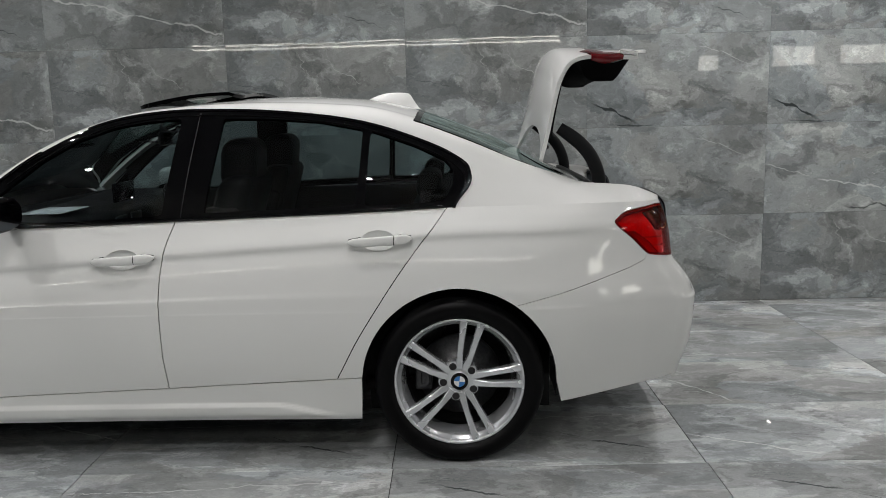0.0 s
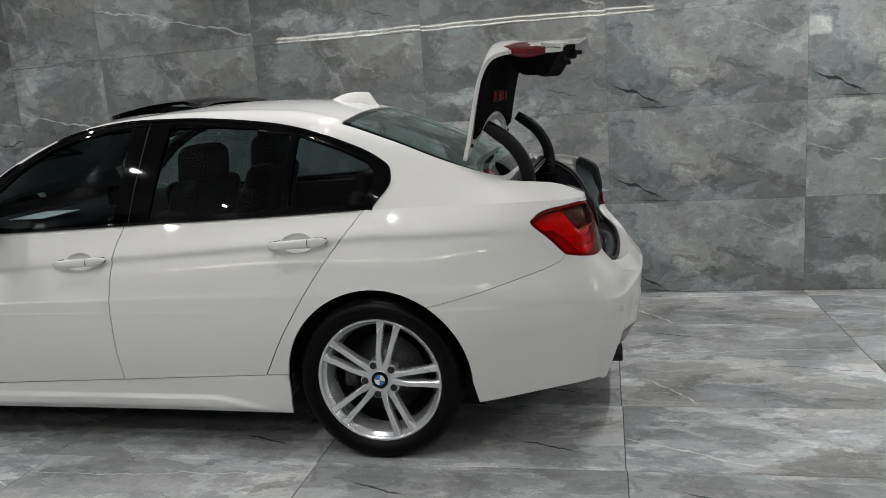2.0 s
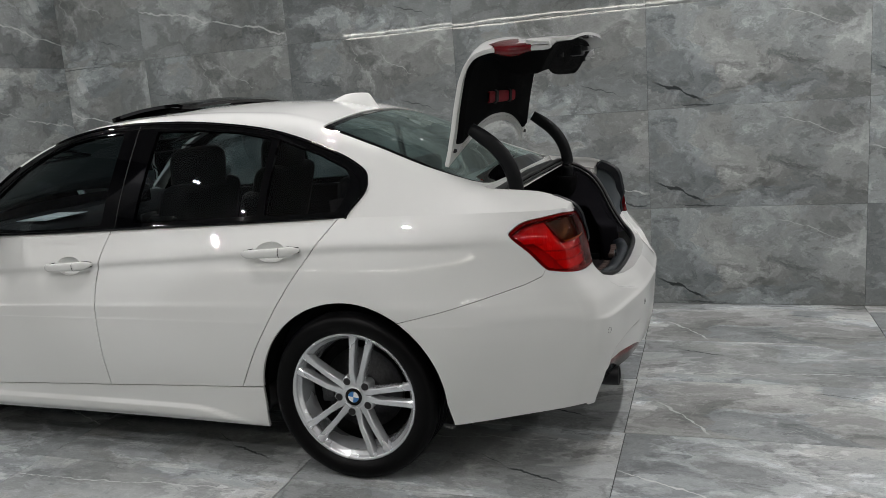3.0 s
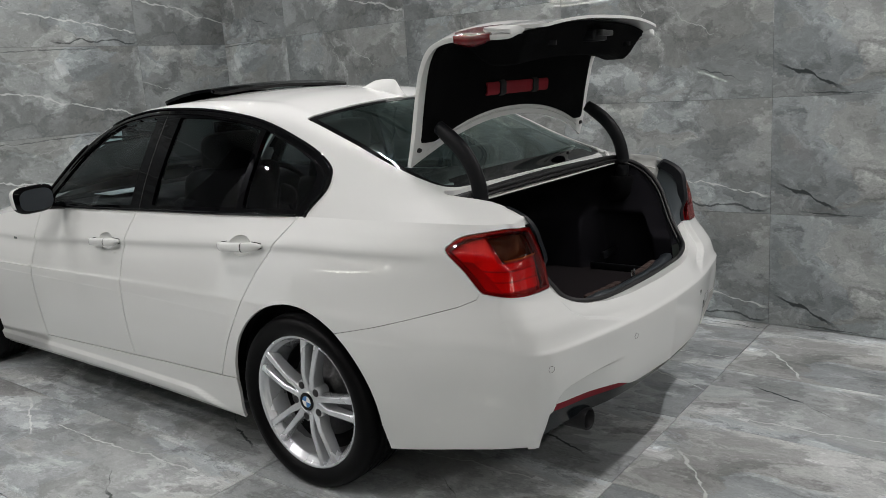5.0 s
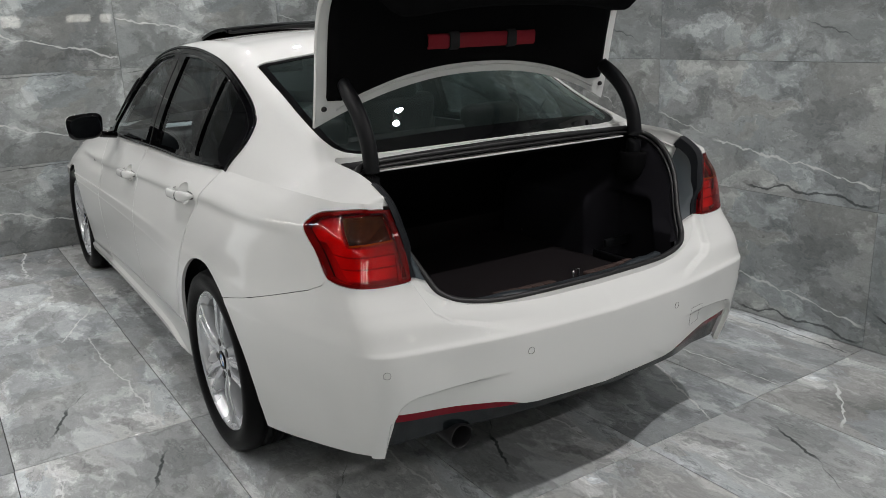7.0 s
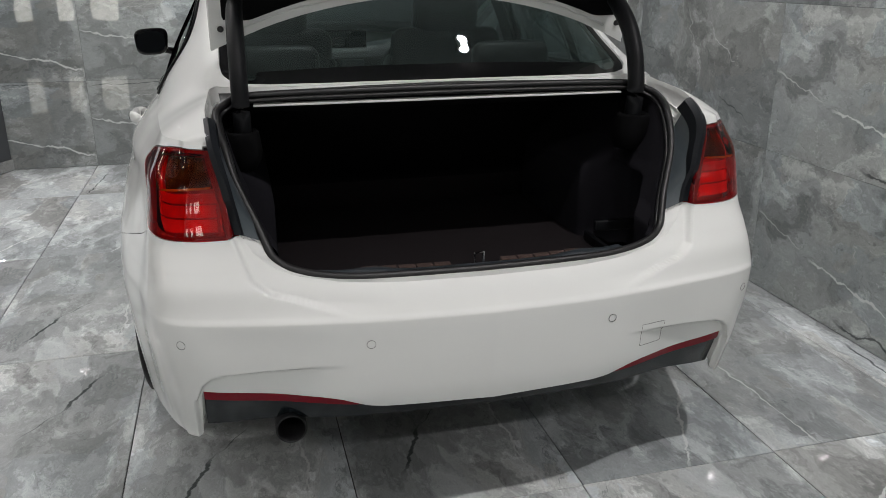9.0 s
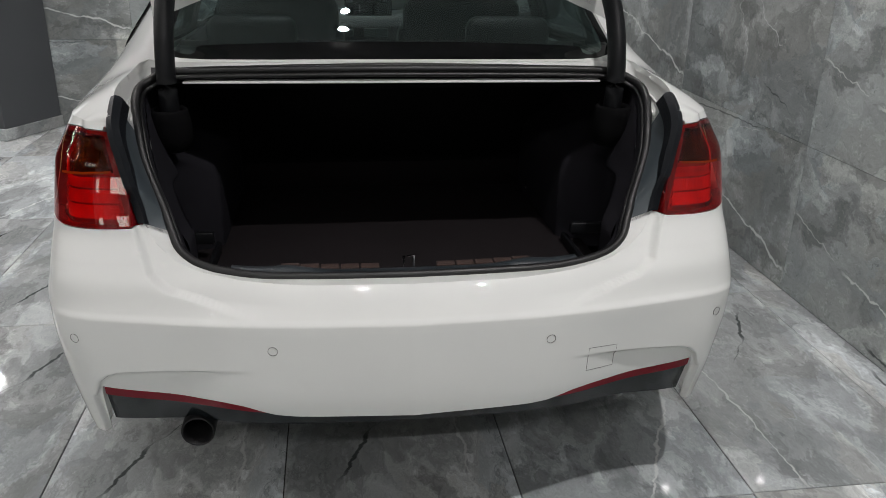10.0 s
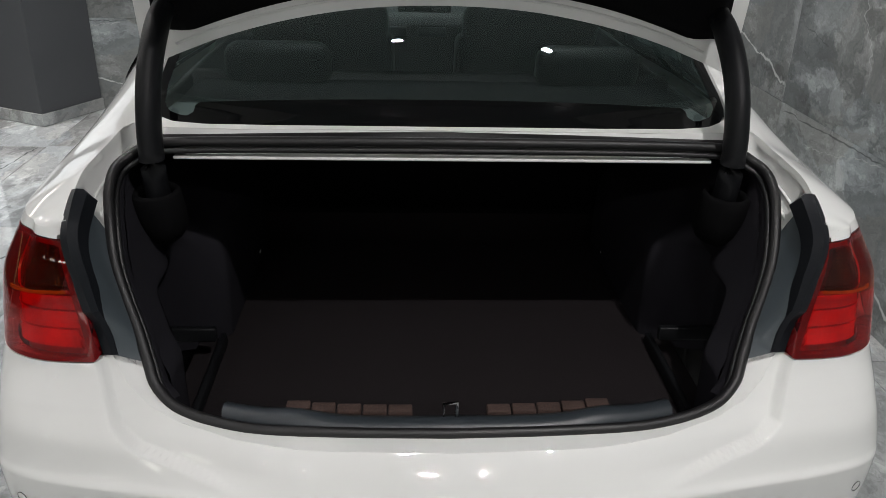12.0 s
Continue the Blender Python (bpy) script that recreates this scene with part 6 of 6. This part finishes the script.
def build_cabin():
    for s in (-1.0, 1.0):
        y = s * 0.37
        back = part("front_seat", cushion(-1.13, -0.99, y - 0.24, y + 0.24, 0.50, 1.10, 0.055, 0.30), M_LEATHER, CAR, "black leather front seat")
        part("seat_base", cushion(-1.55, -1.05, y - 0.25, y + 0.25, 0.36, 0.52, 0.05), M_LEATHER, back)
        for sd in (-1, 1):
            part("side_bolster", cushion(-1.15, -0.99, y + sd * 0.215 - 0.045, y + sd * 0.215 + 0.045, 0.55, 0.98, 0.035, 0.30), M_LEATHER, back)
        part("headrest", cushion(-0.985, -0.832, y - 0.140, y + 0.140, 1.040, 1.248, 0.060, 0.10), M_LEATHER, back)
        for sd in (-1, 1):
            part("headrest_post", tube([(-0.93, y + sd * 0.06, 1.06), (-0.905, y + sd * 0.06, 1.15)], 0.007, 8), M_CHROME, back)
    bench = part("rear_seat", cushion(-0.30, -0.14, -0.64, 0.64, 0.45, 0.98, 0.06, 0.22), M_LEATHER, CAR, "black leather rear bench")
    part("seat_base", cushion(-0.75, -0.20, -0.64, 0.64, 0.36, 0.50, 0.06), M_LEATHER, bench)
    for y in (-0.40, 0.40):
        part("headrest", cushion(-0.165, -0.065, y - 0.135, y + 0.135, 0.985, 1.10, 0.04, 0.12), M_LEATHER, bench)
    shelf = bmesh.new()
    prev = None
    for w in np.linspace(-0.60, 0.60, 25):
        e = 0.47 - 0.12 * (w / 0.55) ** 2
        row = [shelf.verts.new((x, w, z)) for x, z in ((-0.12, 0.965), (0.05, 1.000), (0.25, 1.010), (e, 1.018))]
        if prev:
            for k in range(3):
                shelf.faces.new((prev[k], prev[k + 1], row[k + 1], row[k]))
        prev = row
    bmesh.ops.recalc_face_normals(shelf, faces=shelf.faces[:])
    part("parcel_shelf", flanged(shelf, 0.01), M_SHELF, CAR)
    part("brake_light", boxed(0.33, 0.40, -0.14, 0.14, 1.018, 1.040, 0.006), M_DEEPRED, CAR, "high brake light behind the rear window")
    dash = bmesh.new()
    prev = None
    for w in np.linspace(-0.72, 0.72, 31):
        hood = 0.035 * math.exp(-((w - 0.36) / 0.17) ** 2)
        bow = 0.06 * (w / 0.72) ** 2
        row = [dash.verts.new(p) for p in ((-2.0 + bow, w, 0.93), (-1.80 + bow, w, 0.955 + hood), (-1.64 + bow, w, 0.945 + hood), (-1.57 + bow, w, 0.90 + hood * 0.6), (-1.58 + bow, w, 0.74), (-1.66 + bow, w, 0.52), (-1.95, w, 0.42))]
        if prev:
            for k in range(6):
                dash.faces.new((prev[k], prev[k + 1], row[k + 1], row[k]))
        prev = row
    bmesh.ops.recalc_face_normals(dash, faces=dash.faces[:])
    d = part("dashboard", flanged(dash, 0.02), M_PLASTIC, CAR, "black moulded dashboard")
    part("centre_screen", boxed(-1.60, -1.585, -0.10, 0.13, 0.955, 1.045, 0.006), M_BLACKGLOSS, d)
    for y in (-0.55, -0.12, 0.05, 0.60):
        part("air_vent", boxed(-1.562, -1.550, y - 0.06, y + 0.06, 0.86, 0.90, 0.006), M_GREY, d)
    # papers lying on the dashboard
    part("paper_sheet", boxed(-1.80, -1.62, -0.56, -0.30, 0.962, 0.964), M_PAPER, d, "pale sheet lying on the dashboard")
    part("console", cushion(-1.60, -0.95, -0.11, 0.11, 0.36, 0.60, 0.04), M_PLASTIC, CAR)
    # steering wheel on the right-hand side
    c = Vector((-1.42, 0.37, 0.83))
    tilt = Matrix.Rotation(math.radians(-24), 3, "Y")
    ring = [c + tilt @ Vector((0, 0.185 * math.cos(a), 0.185 * math.sin(a))) for a in np.linspace(0, 2 * math.pi, 40, endpoint=False)]
    st = part("steering_wheel", tube([tuple(p) for p in ring], 0.016, 10, closed=True, up=(1, 0, 0.3)), M_LEATHER, CAR, "black leather steering wheel")
    hubm = bmesh.new()
    bmesh.ops.create_uvsphere(hubm, u_segments=20, v_segments=12, radius=1)
    for v in hubm.verts:
        v.co = c + tilt @ Vector((0.03 * v.co.x, 0.075 * v.co.y, 0.065 * v.co.z))
    part("wheel_boss", hubm, M_PLASTIC, st)
    for a in (0.15, math.pi - 0.15, -math.pi / 2):
        part("wheel_spoke", tube([tuple(c), tuple(c + tilt @ Vector((0.005, 0.18 * math.cos(a), 0.18 * math.sin(a))))], 0.014, 8, flat=0.6), M_PLASTIC, st)
    # rear-view mirror
    rv = boxed(-1.36, -1.335, -0.115, 0.115, 1.215, 1.28, 0.012, 3)
    rm = part("rear_view_mirror", rv, M_PLASTIC, CAR)
    part("mirror_glass", boxed(-1.334, -1.332, -0.105, 0.105, 1.222, 1.273), M_MIRROR, rm)
    part("mirror_stalk", tube([(-1.35, 0, 1.27), (-1.38, 0, 1.30), (-1.37, 0, 1.34)], 0.012, 8), M_PLASTIC, rm)
    # roof lining and inner pillars
    lin = bmesh.new()
    for s in (-1.0, 1.0):
        add(lin, clipped(UP, [0.50 - UW, UX + 1.15, -0.26 - UX, -ROOFHOLE], s, 0.0, 0.035))
    bmesh.ops.remove_doubles(lin, verts=lin.verts[:], dist=2e-4)
    bmesh.ops.recalc_face_normals(lin, faces=lin.faces[:])
    part("roof_lining", lin, M_LINING, CAR, "pale grey cloth roof lining")
    for s in (-1.0, 1.0):
        fr = [inside(p, UX, UZ) for p in (PANE_FRONT, PANE_REAR, PANE_QUARTER)]
        pil = clipped(UP, [UX + 1.85, UW - 0.44, -WIN, -SCREEN, -LIDF, 0.40 - UX, UZ - 0.95] + [-g - 0.012 for g in fr], s, 0.0, 0.030)
        bmesh.ops.recalc_face_normals(pil, faces=pil.faces[:])
        part("pillar_lining", pil, M_TRIM, CAR)
        door = bmesh.new()
        add(door, boxed(-1.90, -0.05, min(s * 0.70, s * 0.725), max(s * 0.70, s * 0.725), 0.30, 0.945, 0.01))
        part("door_lining", door, M_LEATHER, CAR)
    part("cabin_floor", boxed(-2.0, -0.12, -0.74, 0.74, 0.25, 0.30), M_CARPET, CAR)
    part("bulkhead", boxed(-2.04, -1.99, -0.74, 0.74, 0.25, 0.95), M_PLASTIC, CAR)


build_shell()
build_doors()
build_side_windows()
build_screens()
build_bonnet()
build_bumper()
build_opening()
build_boot()
build_tail_lamps()
build_lid()
build_wheels()
build_details()
build_cabin()


# ---- room furniture and lamps ----
def build_column():
    a, b = Vector((-3.02, -2.338, 0)), Vector((-3.455, -2.117, 0))
    e = (b - a).normalized()
    f = Vector((e.y, -e.x, 0))
    if f.x > 0:
        f = -f
    f = Vector((-e.y * 1.0, e.x, 0))
    if f.y > 0:
        f = -f
    bm, sk = bmesh.new(), bmesh.new()
    for m, grow, z0, z1 in ((bm, 0.0, 0.08, CEIL - 0.002), (sk, 0.008, 0.002, 0.08)):
        q = [a - e * grow - f * grow, b + e * grow - f * grow, b + e * grow + f * (0.52 + grow), a - e * grow + f * (0.52 + grow)]
        lo = [m.verts.new((p.x, p.y, z0)) for p in q]
        hi = [m.verts.new((p.x, p.y, z1)) for p in q]
        m.faces.new(lo[::-1])
        m.faces.new(hi)
        for k in range(4):
            m.faces.new((lo[k], lo[(k + 1) % 4], hi[(k + 1) % 4], hi[k]))
        bmesh.ops.recalc_face_normals(m, faces=m.faces[:])
        bmesh.ops.bevel(m, geom=[g for g in m.edges], offset=0.003, segments=1, affect="EDGES")
    col = tagged(link("column", bm, M_COLUMN, smooth=False), "square charcoal painted column with a tiled skirting", "column", kind="structure")
    part("skirting", sk, M_FLOOR, col, "grey marble skirting", smooth=False)


def build_lights():
    """Round ceiling downlights over the showroom."""
    body = lathe([(0.0, -0.004), (0.032, -0.004), (0.036, -0.012), (0.058, -0.012), (0.062, -0.004), (0.062, 0.0)], 28, axis="z")
    k = 0
    proto = None
    # the last three, out of view, are added to light the reflected far west
    spots = [(-2.85 + 2.4 * ix, -3.75 + 1.2 * iy) for ix in range(4) for iy in range(4)] + [(-2.85 + 2.4 * ix, 0.72) for ix in range(4)] + [(-5.25 - 2.4 * ix, -3.75) for ix in range(3)]
    for x, y in spots:
        if proto is None:
            proto = tagged(link("downlight", body, M_CHROME), "small round recessed ceiling downlight, lit", "downlight", "ceiling downlights")
            g = bmesh.new()
            bmesh.ops.create_circle(g, cap_ends=True, segments=24, radius=0.030)
            bmesh.ops.translate(g, verts=g.verts[:], vec=(0, 0, -0.006))
            part("lamp_face", g, M_LAMP, proto, "glowing lamp face", smooth=False)
            proto.location = (x, y, CEIL)
        else:
            copy_thing(proto, Matrix.Translation((x, y, CEIL)))
        ld = bpy.data.lights.new("downlight_beam", "AREA")
        ld.shape, ld.size, ld.energy, ld.color = "DISK", 0.065, SPOT * (2.7 if y > 0.5 and 1 < x < 3 else 1.05 if y > 0.5 and x > -1 else 1.4 if y < -2 and x < 1 else 1.1 if x > 4 else 0.30 if x > 1 else 0.85 if x < -2 else 1.0), (1.0, 0.965, 0.965)
        ld.spread = radians(150)
        lo = new("downlight_beam", ld)
        lo.location = (x, y, CEIL - 0.02)


def build_far_windows():
    n = 1
    for x0, x1, z0, z1 in FAR_SOUTH:
        fr = link("window_%d" % n, boxed(x0 - 0.04, x1 + 0.04, WALL_S + 0.001, WALL_S + 0.03, z0 - 0.04, z1 + 0.04, 0.004), M_COLUMN, smooth=False)
        tagged(fr, "bright daylight window in the far wall", "window", kind="structure")
        part("pane", boxed(x0, x1, WALL_S + 0.031, WALL_S + 0.036, z0, z1), M_DAY, fr, smooth=False)
        n += 1
    for y0, y1, z0, z1 in FAR_EAST:
        fr = link("window_%d" % n, boxed(WALL_E - 0.03, WALL_E - 0.001, y0 - 0.04, y1 + 0.04, z0 - 0.04, z1 + 0.04, 0.004), M_COLUMN, smooth=False)
        tagged(fr, "bright daylight window in the far wall", "window", kind="structure")
        part("pane", boxed(WALL_E - 0.036, WALL_E - 0.031, y0, y1, z0, z1), M_DAY, fr, smooth=False)
        n += 1
    # glowing panes with no known source, added to brighten the north wall's reflections
    fr = link("window_%d" % n, boxed(-7.64, -4.16, WALL_S + 0.001, WALL_S + 0.03, 0.26, 2.74, 0.004), M_COLUMN, smooth=False)
    tagged(fr, "wide glowing panes added to brighten the marble wall's reflections", "window", kind="structure")
    for x0 in (-7.6, -6.45, -5.30):
        part("pane", boxed(x0, x0 + 1.10, WALL_S + 0.031, WALL_S + 0.036, 0.30, 2.70), M_REFLECTGLOW, fr, smooth=False)
    for z in (2.31, 2.365):
        st = link("light_strip", boxed(-4.0, 1.5, WALL_S + 0.001, WALL_S + 0.03, z, z + 0.016, 0.002), M_STRIP, smooth=False)
        tagged(st, "thin glowing light strip along the far wall", "light strip", "light strips")


SPOT = 9.4
FAR_SOUTH = [(3.45, 3.72, 1.84, 2.05), (4.5, 5.1, 1.89, 2.14), (5.45, 6.2, 1.89, 2.14), (-8.43, -8.02, 1.88, 2.03), (-9.80, -9.43, 1.90, 2.0)]
FAR_EAST = [(0.84, 1.24, 1.63, 1.84), (1.40, 1.60, 1.63, 1.84), (-0.20, 0.10, 1.65, 1.84), (-0.9, -0.72, 1.62, 1.85), (-4.2, -3.95, 0.5, 1.1), (-3.5, -3.25, 0.5, 1.1), (-2.95, -2.5, 0.5, 1.1)]
build_column()
build_lights()
build_far_windows()
lay_tiles()
